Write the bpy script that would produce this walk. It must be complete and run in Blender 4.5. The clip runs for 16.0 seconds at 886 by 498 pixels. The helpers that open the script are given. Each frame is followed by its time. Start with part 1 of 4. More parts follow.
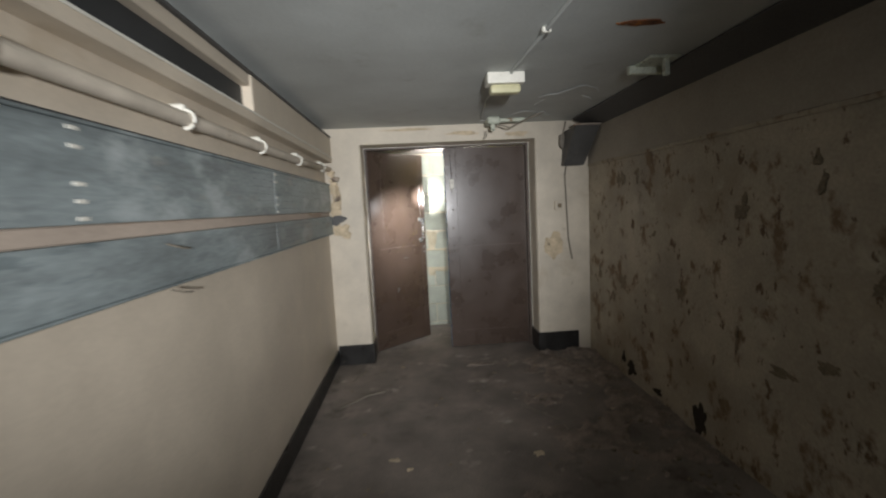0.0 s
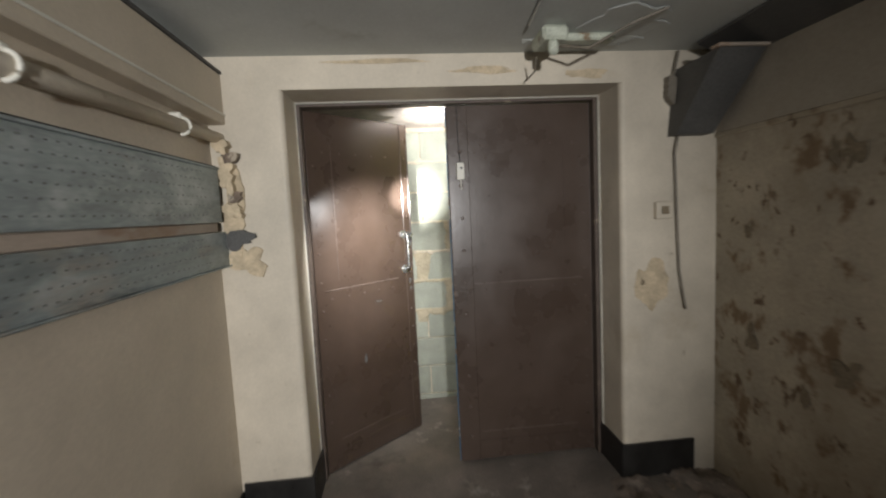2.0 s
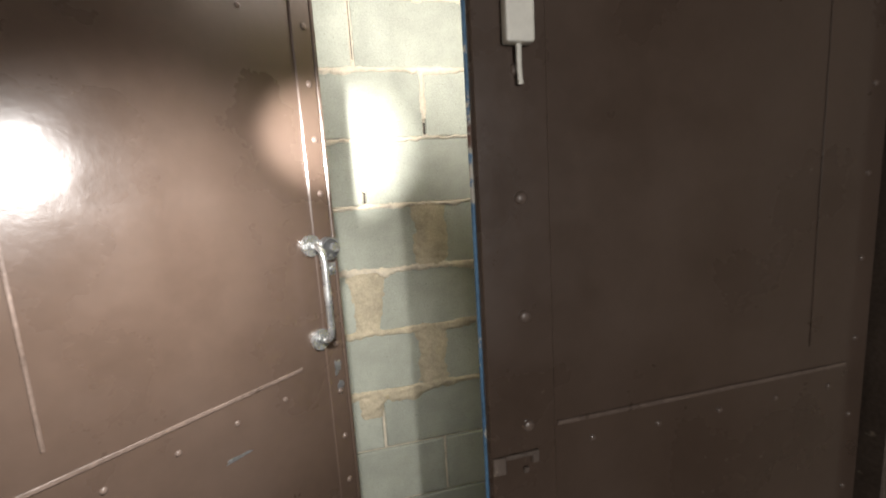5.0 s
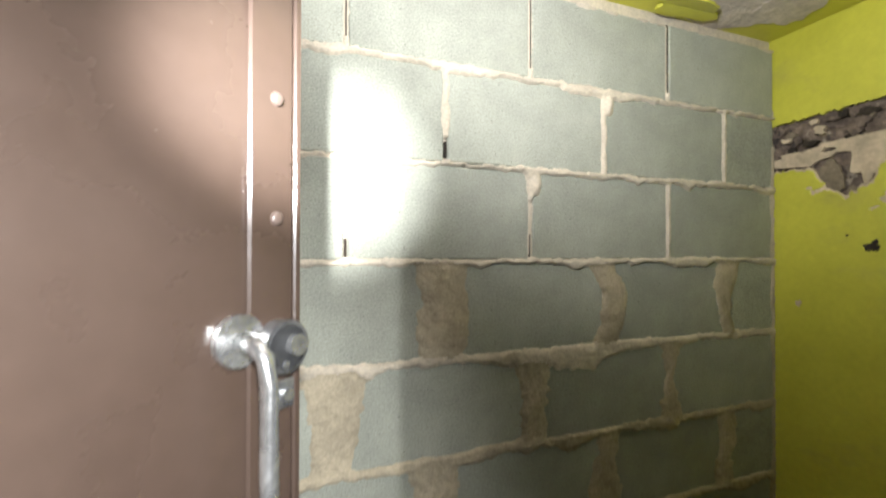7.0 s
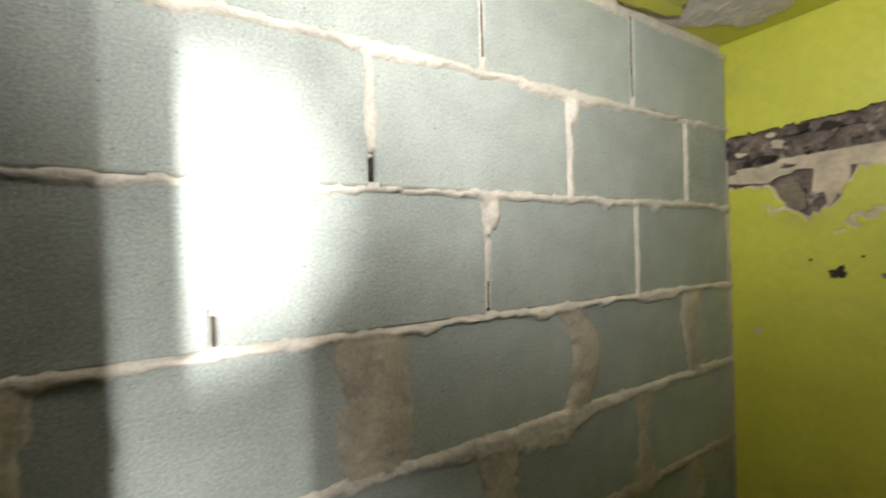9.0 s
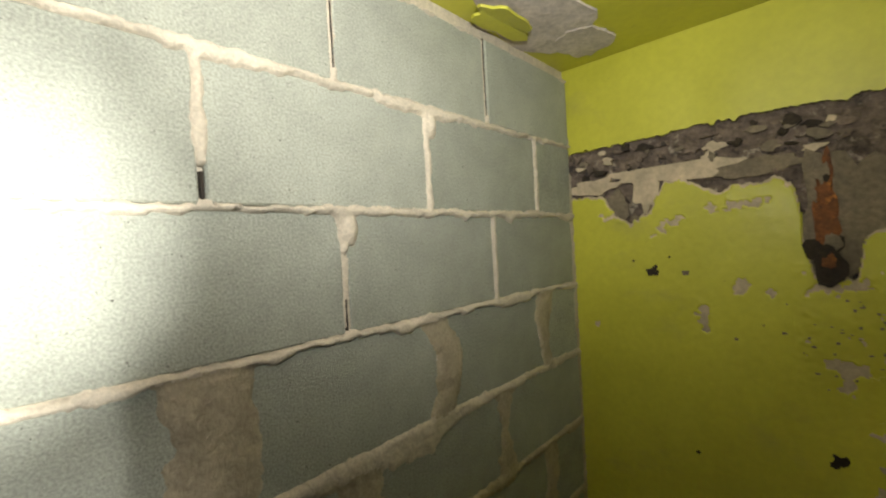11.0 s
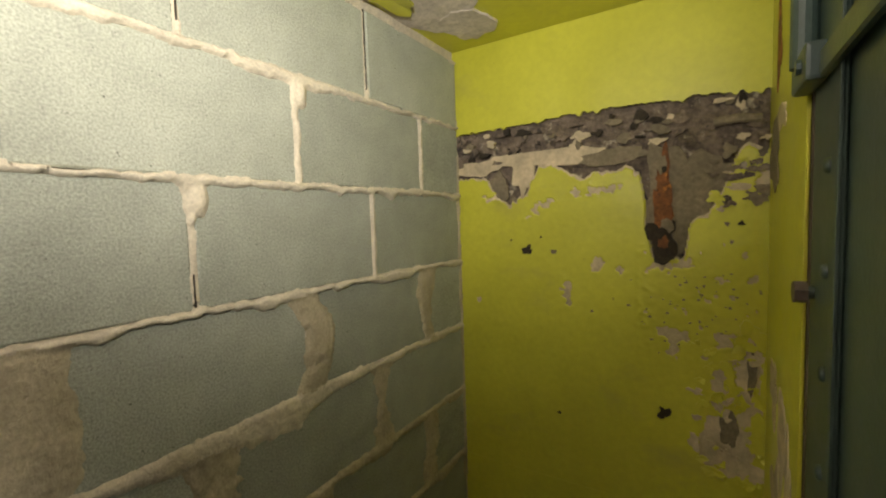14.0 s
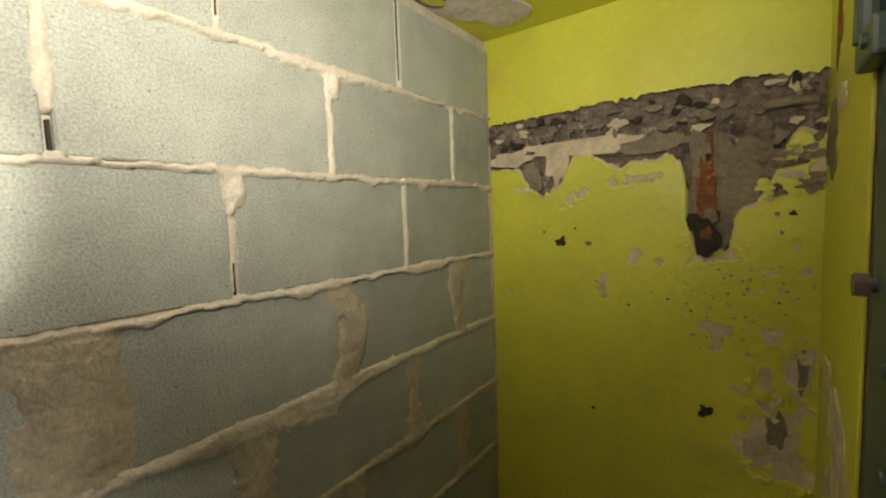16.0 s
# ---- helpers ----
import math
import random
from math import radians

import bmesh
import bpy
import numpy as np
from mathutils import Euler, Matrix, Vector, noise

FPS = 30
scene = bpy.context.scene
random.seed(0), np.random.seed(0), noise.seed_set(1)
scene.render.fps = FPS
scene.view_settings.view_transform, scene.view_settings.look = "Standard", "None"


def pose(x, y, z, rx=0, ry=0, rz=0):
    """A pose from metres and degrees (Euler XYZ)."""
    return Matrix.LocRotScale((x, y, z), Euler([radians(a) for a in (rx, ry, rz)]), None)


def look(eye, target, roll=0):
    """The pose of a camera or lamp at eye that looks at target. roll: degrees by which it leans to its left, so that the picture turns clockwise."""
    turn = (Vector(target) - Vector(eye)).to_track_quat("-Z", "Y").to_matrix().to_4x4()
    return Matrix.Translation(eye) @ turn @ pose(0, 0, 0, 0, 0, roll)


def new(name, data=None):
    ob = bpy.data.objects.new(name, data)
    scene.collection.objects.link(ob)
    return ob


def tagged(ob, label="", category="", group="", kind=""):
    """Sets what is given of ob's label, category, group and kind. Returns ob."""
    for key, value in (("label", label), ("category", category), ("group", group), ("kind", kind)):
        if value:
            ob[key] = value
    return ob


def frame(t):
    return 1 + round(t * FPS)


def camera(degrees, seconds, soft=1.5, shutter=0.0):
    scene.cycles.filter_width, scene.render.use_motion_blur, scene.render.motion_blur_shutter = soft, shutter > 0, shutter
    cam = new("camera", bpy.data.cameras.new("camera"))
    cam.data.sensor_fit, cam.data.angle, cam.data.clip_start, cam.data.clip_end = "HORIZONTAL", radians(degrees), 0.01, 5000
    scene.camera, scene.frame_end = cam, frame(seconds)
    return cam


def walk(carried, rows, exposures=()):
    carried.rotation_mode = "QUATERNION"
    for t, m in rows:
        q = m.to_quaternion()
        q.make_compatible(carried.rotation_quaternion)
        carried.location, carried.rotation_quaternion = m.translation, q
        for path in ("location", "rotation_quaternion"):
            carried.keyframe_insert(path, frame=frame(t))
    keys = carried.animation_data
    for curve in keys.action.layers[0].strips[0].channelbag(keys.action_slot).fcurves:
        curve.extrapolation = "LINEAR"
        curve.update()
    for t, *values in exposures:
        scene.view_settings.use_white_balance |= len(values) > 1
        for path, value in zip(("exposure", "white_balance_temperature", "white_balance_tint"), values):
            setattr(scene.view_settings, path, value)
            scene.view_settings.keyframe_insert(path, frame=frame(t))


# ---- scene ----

# ---------------------------------------------------------------- camera
cam = camera(92.6, 16.0, soft=2.1, shutter=0.5)
ROWS = [
    (0, (-0.34, -4.25, 1.465), (-0.222, -2.263, 1.262), -2.8),
    (0.5, (-0.335, -3.757, 1.43), (-0.052, -1.782, 1.262), -2.0),
    (1, (-0.285, -3.3, 1.42), (0.046, -1.337, 1.232), -4.1),
    (1.5, (-0.258, -2.816, 1.461), (-0.075, -0.833, 1.27), -2.6),
    (2, (-0.298, -2.333, 1.462), (-0.117, -0.349, 1.286), -2.8),
    (2.5, (-0.365, -1.92, 1.455), (-0.125, 0.06, 1.316), -3.8),
    (3, (-0.38, -1.528, 1.475), (-0.102, 0.442, 1.291), -4.4),
    (3.5, (-0.3, -1.145, 1.485), (0.087, 0.81, 1.322), -4.0),
    (4.6, (-0.24, -0.68, 1.45), (0.21, 1.255, 1.2), -3.6),
    (6.0, (-0.2, -0.35, 1.42), (0.276, 1.561, 1.073), -3.3),
    (6.6, (-0.222, -0.14, 1.36), (0.361, 1.771, 1.24), -1.5),
    (7, (-0.26, -0.017, 1.411), (0.431, 1.86, 1.427), 0.1),
    (7.5, (-0.252, 0.066, 1.447), (0.492, 1.92, 1.512), 0.2),
    (8, (-0.246, 0.155, 1.449), (0.571, 1.981, 1.454), -0.8),
    (8.5, (-0.222, 0.207, 1.466), (0.632, 2.01, 1.427), -2.0),
    (9, (-0.178, 0.27, 1.521), (0.875, 1.97, 1.512), -1.7),
    (11.3, (-0.122, 0.242, 1.546), (1.382, 1.558, 1.497), -3.0),
    (11.5, (-0.116, 0.236, 1.541), (1.418, 1.518, 1.477), -2.6),
    (12, (-0.107, 0.212, 1.54), (1.501, 1.396, 1.433), -1.9),
    (12.5, (-0.092, 0.169, 1.539), (1.566, 1.28, 1.411), -1.9),
    (13, (-0.089, 0.157, 1.541), (1.595, 1.229, 1.411), -1.7),
    (13.5, (-0.079, 0.16, 1.534), (1.618, 1.211, 1.409), -1.9),
    (14, (-0.073, 0.162, 1.534), (1.618, 1.221, 1.395), -1.9),
    (14.5, (-0.068, 0.165, 1.531), (1.607, 1.249, 1.385), -2.1),
    (15, (-0.067, 0.163, 1.533), (1.579, 1.289, 1.376), -2.6),
    (15.5, (-0.069, 0.168, 1.531), (1.557, 1.322, 1.37), -2.1),
    (16, (-0.071, 0.168, 1.527), (1.537, 1.345, 1.364), -2.1),
]
walk(cam, [(t, look(e, g, r)) for t, e, g, r in ROWS],
     [(0, 0.25, 6250, 10), (1.5, 0.3, 6400, 10), (2.5, 0.15, 6500, 10), (3.7, 0.05, 6700, 11), (5.8, 0.1, 6500, 12), (7.0, 0.1, 6200, 11), (9.2, 0.05, 6000, 11), (11.3, -0.2, 6900, 7), (12, 0.0, 7250, 8), (16, 0.02, 7250, 8)])

# ---------------------------------------------------------------- light
# The only light is a hand torch: it shines down the corridor, then through the doorway.
world = bpy.data.worlds.new("world")
scene.world = world
world.use_nodes = True
world.node_tree.nodes["Background"].inputs[0].default_value = (0.004, 0.004, 0.004, 1)


def torch(name, eye, target, watts, size, radius):
    lamp = bpy.data.lights.new(name, "SPOT")
    lamp.energy, lamp.color = watts, (1.0, 0.985, 0.965)
    lamp.spot_size, lamp.spot_blend, lamp.shadow_soft_size = radians(size), 1.0, radius
    ob = new(name, lamp)
    ob.matrix_world = look(eye, target)
    return ob


torch("torch_corridor", (-0.15, -5.8, 1.50), (-0.62, 0.0, 1.36), 620, 52, 0.09)
torch("torch_doorway", (-0.353, -0.15, 1.56), (-0.18, 0.89, 1.58), 200, 28, 0.02)
torch("torch_spill", (-0.25, -0.22, 1.56), (-0.56, 0.36, 1.16), 66, 98, 0.02)
torch("torch_lobby", (-0.05, 0.22, 1.80), (0.50, 0.92, 2.46), 49, 164, 0.02)


# ---------------------------------------------------------------- materials
def material(name, base, rough=0.8, metal=0.0, vary=(0.75, 1.15), scale=6.0, fine=120.0, bump=0.15, spots=None,
             grain=0.25, stretch=(1, 1, 1), pieces=0.0, coat=0.0):
    """Base colour broken up at two scales; spots: rows of (colour, noise scale, low, high, stretch)."""
    m = bpy.data.materials.new(name)
    m.use_nodes = True
    nt = m.node_tree
    n, link = nt.nodes, nt.links.new
    bsdf = n["Principled BSDF"]
    tc = n.new("ShaderNodeTexCoord")

    def mapped(st, shift=0.0):
        mp = n.new("ShaderNodeMapping")
        mp.inputs["Scale"].default_value = st
        mp.inputs["Location"].default_value = (shift, shift * 0.7, shift * 1.3)
        link(tc.outputs["Object"], mp.inputs["Vector"])
        return mp.outputs["Vector"]

    def noisy(sc, detail, st, shift=0.0, roughness=0.6):
        t = n.new("ShaderNodeTexNoise")
        t.inputs["Scale"].default_value, t.inputs["Detail"].default_value = sc, detail
        t.inputs["Roughness"].default_value = roughness
        link(mapped(st, shift), t.inputs["Vector"])
        return t.outputs["Fac"]

    def ramp(fac, lo, hi, a, b):
        r = n.new("ShaderNodeMapRange")
        r.inputs["From Min"].default_value, r.inputs["From Max"].default_value = lo, hi
        r.inputs["To Min"].default_value, r.inputs["To Max"].default_value = a, b
        link(fac, r.inputs["Value"])
        return r.outputs["Result"]

    def mix(kind, fac, a, b):
        x = n.new("ShaderNodeMix")
        x.data_type, x.blend_type = "RGBA", kind
        for socket, v in ((x.inputs[0], fac), (x.inputs[6], a), (x.inputs[7], b)):
            if isinstance(v, (int, float)):
                socket.default_value = v
            elif isinstance(v, tuple):
                socket.default_value = (*v, 1)
            else:
                link(v, socket)
        return x.outputs[2]

    big = noisy(scale, 6, stretch)
    small = noisy(fine, 4, stretch, 3.0)
    value = ramp(big, 0.3, 0.7, vary[0], vary[1])
    speck = ramp(small, 0.3, 0.7, 1 - grain, 1 + grain)
    mul = n.new("ShaderNodeMath")
    mul.operation = "MULTIPLY"
    link(value, mul.inputs[0]), link(speck, mul.inputs[1])
    out = mul.outputs[0]
    if pieces:
        info = n.new("ShaderNodeObjectInfo")
        m2 = n.new("ShaderNodeMath")
        m2.operation = "MULTIPLY"
        link(out, m2.inputs[0]), link(ramp(info.outputs["Random"], 0, 1, 1 - pieces, 1 + pieces), m2.inputs[1])
        out = m2.outputs[0]
    comb = n.new("ShaderNodeCombineColor")
    for i in range(3):
        link(out, comb.inputs[i])
    col = mix("MULTIPLY", 1.0, base, comb.outputs[0])
    for k, (colour, sc, lo, hi, st) in enumerate(spots or ()):
        col = mix("MIX", ramp(noisy(sc, 8, st, 11.0 + 7 * k, 0.65), lo, hi, 0, 1), col, colour)
    link(col, bsdf.inputs["Base Color"])
    link(ramp(big, 0.3, 0.7, max(rough - 0.1, 0.05), min(rough + 0.1, 1)), bsdf.inputs["Roughness"])
    bsdf.inputs["Metallic"].default_value = metal
    bsdf.inputs["Coat Weight"].default_value = coat
    bsdf.inputs["Coat Roughness"].default_value = 0.15
    b = n.new("ShaderNodeBump")
    b.inputs["Strength"].default_value, b.inputs["Distance"].default_value = bump, 0.004
    add = n.new("ShaderNodeMath")
    add.operation = "ADD"
    link(big, add.inputs[0]), link(small, add.inputs[1])
    link(add.outputs[0], b.inputs["Height"])
    link(b.outputs["Normal"], bsdf.inputs["Normal"])
    return m


ONE = (1, 1, 1)
CREAM = material("cream_paint", (0.585, 0.51, 0.405), 0.55, vary=(0.86, 1.08), scale=2.5, fine=90, bump=0.12, grain=0.06,
                 spots=[((0.42, 0.33, 0.22), 2.2, 0.62, 0.8, ONE)])
PIER = material("pier_paint", (0.63, 0.565, 0.46), 0.6, vary=(0.78, 1.08), scale=2.8, fine=80, bump=0.12, grain=0.04,
                spots=[((0.45, 0.38, 0.28), 3.0, 0.58, 0.75, ONE), ((0.30, 0.24, 0.17), 9.0, 0.68, 0.78, ONE)])
DAMP = material("damp_plaster", (0.42, 0.365, 0.28), 0.75, vary=(0.7, 1.15), scale=2.2, fine=70, bump=0.5, grain=0.12,
                spots=[((0.29, 0.24, 0.17), 1.2, 0.5, 0.7, ONE), ((0.46, 0.41, 0.32), 3.0, 0.60, 0.68, ONE), ((0.19, 0.13, 0.075), 4.6, 0.55, 0.62, (1, 1, 0.8)),
                       ((0.13, 0.085, 0.05), 12.0, 0.60, 0.65, (1, 1, 0.7))])
DRY = material("dry_grey_plaster", (0.36, 0.32, 0.26), 0.8, vary=(0.8, 1.1), scale=2.0, fine=70, bump=0.4, grain=0.08,
               spots=[((0.30, 0.26, 0.20), 1.6, 0.5, 0.75, ONE)])
CEIL = material("grey_ceiling_paint", (0.53, 0.55, 0.53), 0.7, vary=(0.85, 1.08), scale=1.8, fine=60, bump=0.15, grain=0.05,
                spots=[((0.36, 0.37, 0.33), 2.6, 0.6, 0.75, ONE)])
FLOOR = material("dusty_concrete", (0.22, 0.19, 0.165), 0.85, vary=(0.55, 1.25), scale=2.6, fine=110, bump=0.5, grain=0.2,
                 spots=[((0.42, 0.38, 0.33), 5.5, 0.6, 0.72, ONE), ((0.09, 0.075, 0.06), 3.1, 0.56, 0.7, ONE),
                        ((0.5, 0.46, 0.4), 38.0, 0.70, 0.74, ONE)])
# Lighter door brown: painted highlight for raised seams and bolt heads.
BROWN_LIT = material("brown_paint_highlight", (0.125, 0.092, 0.075), 0.32, vary=(0.7, 1.2), scale=14, bump=0.1, coat=0.3)
DUST = material("plaster_dust", (0.26, 0.215, 0.18), 0.95, vary=(0.55, 1.3), scale=9, fine=130, bump=0.9, grain=0.3,
                spots=[((0.46, 0.41, 0.35), 22.0, 0.62, 0.68, ONE), ((0.10, 0.08, 0.065), 9.0, 0.58, 0.68, ONE)])
BLACK = material("black_skirting_paint", (0.020, 0.019, 0.018), 0.35, vary=(0.6, 1.5), scale=8, bump=0.3,
                 spots=[((0.25, 0.20, 0.15), 14.0, 0.70, 0.76, ONE)])
BROWN = material("brown_gloss_paint", (0.070, 0.047, 0.035), 0.30, vary=(0.82, 1.15), scale=3.0, fine=45, bump=0.10, grain=0.06,
                 spots=[((0.088, 0.064, 0.052), 1.7, 0.45, 1.0, ONE), ((0.30, 0.24, 0.2), 55.0, 0.775, 0.79, ONE), ((0.035, 0.025, 0.02), 30.0, 0.74, 0.78, ONE)], coat=0.5)
FRAME = material("frame_paint", (0.10, 0.075, 0.06), 0.5, vary=(0.7, 1.2), scale=8, bump=0.3,
                 spots=[((0.4, 0.33, 0.25), 14.0, 0.62, 0.7, ONE)])
TEAL = material("teal_steel_paint", (0.048, 0.076, 0.068), 0.42, vary=(0.75, 1.2), scale=5, bump=0.15, grain=0.1,
                spots=[((0.10, 0.07, 0.05), 12.0, 0.68, 0.75, ONE)])
BLUE = material("blue_chipped_paint", (0.07, 0.16, 0.27), 0.5, scale=9, bump=0.3,
                spots=[((0.45, 0.42, 0.36), 12.0, 0.56, 0.60, ONE), ((0.12, 0.06, 0.04), 9.0, 0.60, 0.64, ONE)])
TRAY = material("weathered_galvanised_steel", (0.30, 0.345, 0.35), 0.5, 0.25, vary=(0.55, 1.35), scale=3.2, fine=55, bump=0.15,
                grain=0.15, stretch=(1, 0.35, 1.6), spots=[((0.52, 0.57, 0.57), 3.4, 0.54, 0.70, (1, 0.8, 1.6)), ((0.40, 0.36, 0.31), 2.1, 0.60, 0.72, (1, 0.5, 2)),
                                                         ((0.12, 0.16, 0.17), 5.0, 0.6, 0.72, (1, 0.4, 2))])
STRIP = material("rusty_painted_strip", (0.47, 0.39, 0.32), 0.6, vary=(0.7, 1.15), scale=4, bump=0.1, grain=0.06, stretch=(1, 0.3, 1),
                 spots=[((0.28, 0.16, 0.09), 5.0, 0.57, 0.7, (1, 0.3, 1))])
PIPE = material("old_white_pipe_paint", (0.62, 0.55, 0.45), 0.5, grain=0.07, vary=(0.8, 1.1), scale=8, bump=0.2,
                spots=[((0.28, 0.19, 0.12), 9.0, 0.66, 0.74, ONE)])
WHITE = material("white_plastic", (0.74, 0.72, 0.64), 0.45, grain=0.05, vary=(0.88, 1.05), scale=10, bump=0.08,
                 spots=[((0.40, 0.36, 0.26), 14.0, 0.66, 0.76, ONE)])
LENS = material("yellowed_diffuser", (0.56, 0.53, 0.33), 0.3, grain=0.04, vary=(0.88, 1.05), scale=10, bump=0.05)
# Dark metal, and the near-black painted as shade in the slot and gap.
DARK = material("dark_metal_and_gap_shade", (0.030, 0.031, 0.032), 0.6, 0.0, vary=(0.7, 1.3), scale=4, bump=0.15)
DUCT = material("grey_duct_paint", (0.075, 0.073, 0.070), 0.6, 0.0, vary=(0.75, 1.25), scale=4, bump=0.15)
STEEL = material("worn_bright_steel", (0.66, 0.67, 0.66), 0.26, 0.85, vary=(0.7, 1.1), scale=20, bump=0.1,
                 spots=[((0.32, 0.29, 0.25), 22.0, 0.62, 0.7, ONE)])
LOCK = material("dull_steel", (0.40, 0.41, 0.42), 0.35, 0.8, vary=(0.6, 1.1), scale=25, bump=0.15)
BLOCK = material("concrete_block", (0.355, 0.372, 0.312), 0.92, vary=(0.82, 1.1), scale=9, fine=260, bump=0.6, grain=0.29, pieces=0.09,
                 spots=[((0.26, 0.27, 0.23), 150.0, 0.60, 0.66, ONE), ((0.50, 0.50, 0.45), 5.0, 0.66, 0.8, ONE),
                        ((0.085, 0.085, 0.07), 85.0, 0.655, 0.70, ONE)])
MORTAR = material("sandy_mortar", (0.60, 0.535, 0.42), 0.95, vary=(0.78, 1.12), scale=14, fine=160, bump=0.8, grain=0.16)
SMEAR = material("smeared_mortar", (0.46, 0.40, 0.285), 0.95, vary=(0.75, 1.12), scale=12, fine=150, bump=0.7, grain=0.16,
                 stretch=(1.2, 1.2, 0.9))
YELLOW = material("acid_yellow_paint", (0.575, 0.56, 0.06), 0.42, vary=(0.84, 1.07), scale=3.2, fine=55, bump=0.16, grain=0.05,
                  spots=[((0.42, 0.39, 0.08), 3.0, 0.58, 0.8, (1, 1, 1.6)), ((0.25, 0.21, 0.06), 34.0, 0.70, 0.74, ONE)])
RUBBLE = material("broken_brick_and_mortar", (0.17, 0.13, 0.10), 0.95, vary=(0.45, 1.5), scale=22, fine=90, bump=1.0, grain=0.3,
                  spots=[((0.42, 0.36, 0.28), 17.0, 0.58, 0.64, ONE), ((0.055, 0.045, 0.04), 21.0, 0.58, 0.64, ONE)])
SCREED = material("grey_brown_render", (0.215, 0.175, 0.12), 0.9, vary=(0.7, 1.2), scale=10, fine=90, bump=0.5)
PLASTER = material("bare_plaster", (0.62, 0.51, 0.355), 0.85, vary=(0.6, 1.12), scale=14, fine=80, bump=0.5, grain=0.12)
CEMENT = material("bare_pink_concrete", (0.60, 0.53, 0.47), 0.9, vary=(0.7, 1.15), scale=12, fine=70, bump=0.9, grain=0.18)
RUST = material("rusted_iron", (0.20, 0.075, 0.025), 0.8, 0.1, vary=(0.5, 1.5), scale=30, bump=0.8,
                spots=[((0.50, 0.19, 0.04), 26.0, 0.56, 0.64, ONE), ((0.04, 0.025, 0.02), 22.0, 0.58, 0.66, ONE)])
# Near-black for the shade inside deep holes and joints; also dark crust.
HOLE = material("hole_shade_and_dark_crust", (0.036, 0.027, 0.018), 0.9, vary=(0.5, 1.4), scale=40, bump=0.8)
CABLE = material("grey_cable", (0.19, 0.165, 0.13), 0.6, bump=0.1)
MINT = material("mint_flaking_paint", (0.56, 0.59, 0.49), 0.6, vary=(0.7, 1.1), scale=14, bump=0.4,
                spots=[((0.25, 0.18, 0.11), 18.0, 0.6, 0.66, ONE)])


# ---------------------------------------------------------------- building helpers
def mesh_of(name, bm, mat, smooth=False):
    bmesh.ops.recalc_face_normals(bm, faces=bm.faces[:])
    me = bpy.data.meshes.new(name)
    bm.to_mesh(me)
    bm.free()
    me.materials.append(mat)
    if smooth:
        for p in me.polygons:
            p.use_smooth = True
    return me


def thing(name, label, category, x=0, y=0, z=0, rz=0, group="", kind=""):
    ob = new(name)
    ob.empty_display_size = 0.05
    ob.matrix_world = pose(x, y, z, 0, 0, rz)
    return tagged(ob, label, category, group, kind)


def part(name, bm, mat, parent=None, label="", smooth=False):
    ob = new(name, mesh_of(name, bm, mat, smooth))
    ob.parent = parent
    return tagged(ob, label)


def structure(name, bm, mat, label, category):
    return tagged(new(name, mesh_of(name, bm, mat)), label, category, kind="structure")


def box(x0, x1, y0, y1, z0, z1, bevel=0.0, bm=None, seg=1):
    fresh = bmesh.new()
    bmesh.ops.create_cube(fresh, size=1)
    bmesh.ops.transform(fresh, verts=fresh.verts, matrix=Matrix.Translation(((x0 + x1) / 2, (y0 + y1) / 2, (z0 + z1) / 2))
                        @ Matrix.Diagonal((abs(x1 - x0), abs(y1 - y0), abs(z1 - z0), 1)))
    if bevel:
        bmesh.ops.bevel(fresh, geom=fresh.edges[:], offset=bevel, segments=seg, affect="EDGES", profile=0.6)
    return joined(bm, fresh)


def joined(bm, fresh):
    if bm is None:
        return fresh
    me = bpy.data.meshes.new("tmp")
    fresh.to_mesh(me)
    fresh.free()
    bm.from_mesh(me)
    bpy.data.meshes.remove(me)
    return bm


def tube(points, radius, bm=None, sides=12):
    """A round bar along points."""
    fresh = bmesh.new()
    pts = [Vector(p) for p in points]
    rings = []
    for i, p in enumerate(pts):
        d = (pts[min(i + 1, len(pts) - 1)] - pts[max(i - 1, 0)]).normalized()
        side = d.cross(Vector((0.31, 0.17, 0.93)) if abs(d.z) < 0.9 else Vector((1, 0.1, 0))).normalized()
        up = d.cross(side)
        rings.append([fresh.verts.new(p + radius * (math.cos(a) * side + math.sin(a) * up))
                      for a in (2 * math.pi * k / sides for k in range(sides))])
    for r, s in zip(rings, rings[1:]):
        for k in range(sides):
            fresh.faces.new((r[k], r[(k + 1) % sides], s[(k + 1) % sides], s[k]))
    fresh.faces.new(rings[0]), fresh.faces.new(rings[-1])
    return joined(bm, fresh)


def dome(x, y, z, r, depth, axis, bm=None):
    """A round bolt head standing proud along axis (a unit vector)."""
    fresh = bmesh.new()
    a = Vector(axis)
    turn = a.to_track_quat("Z", "Y").to_matrix().to_4x4()
    rings = []
    for rr, h in ((1.0, 0.0), (0.95, 0.45), (0.7, 0.85), (0.35, 1.0)):
        rings.append([fresh.verts.new(Matrix.Translation((x, y, z)) @ turn @ Vector((r * rr * math.cos(k * math.pi / 5),
                     r * rr * math.sin(k * math.pi / 5), depth * h))) for k in range(10)])
    for p, q in zip(rings, rings[1:]):
        for k in range(10):
            fresh.faces.new((p[k], p[(k + 1) % 10], q[(k + 1) % 10], q[k]))
    fresh.faces.new(rings[-1])
    return joined(bm, fresh)


def n3(a, b, c=0.0):
    return noise.noise((a, b, c))


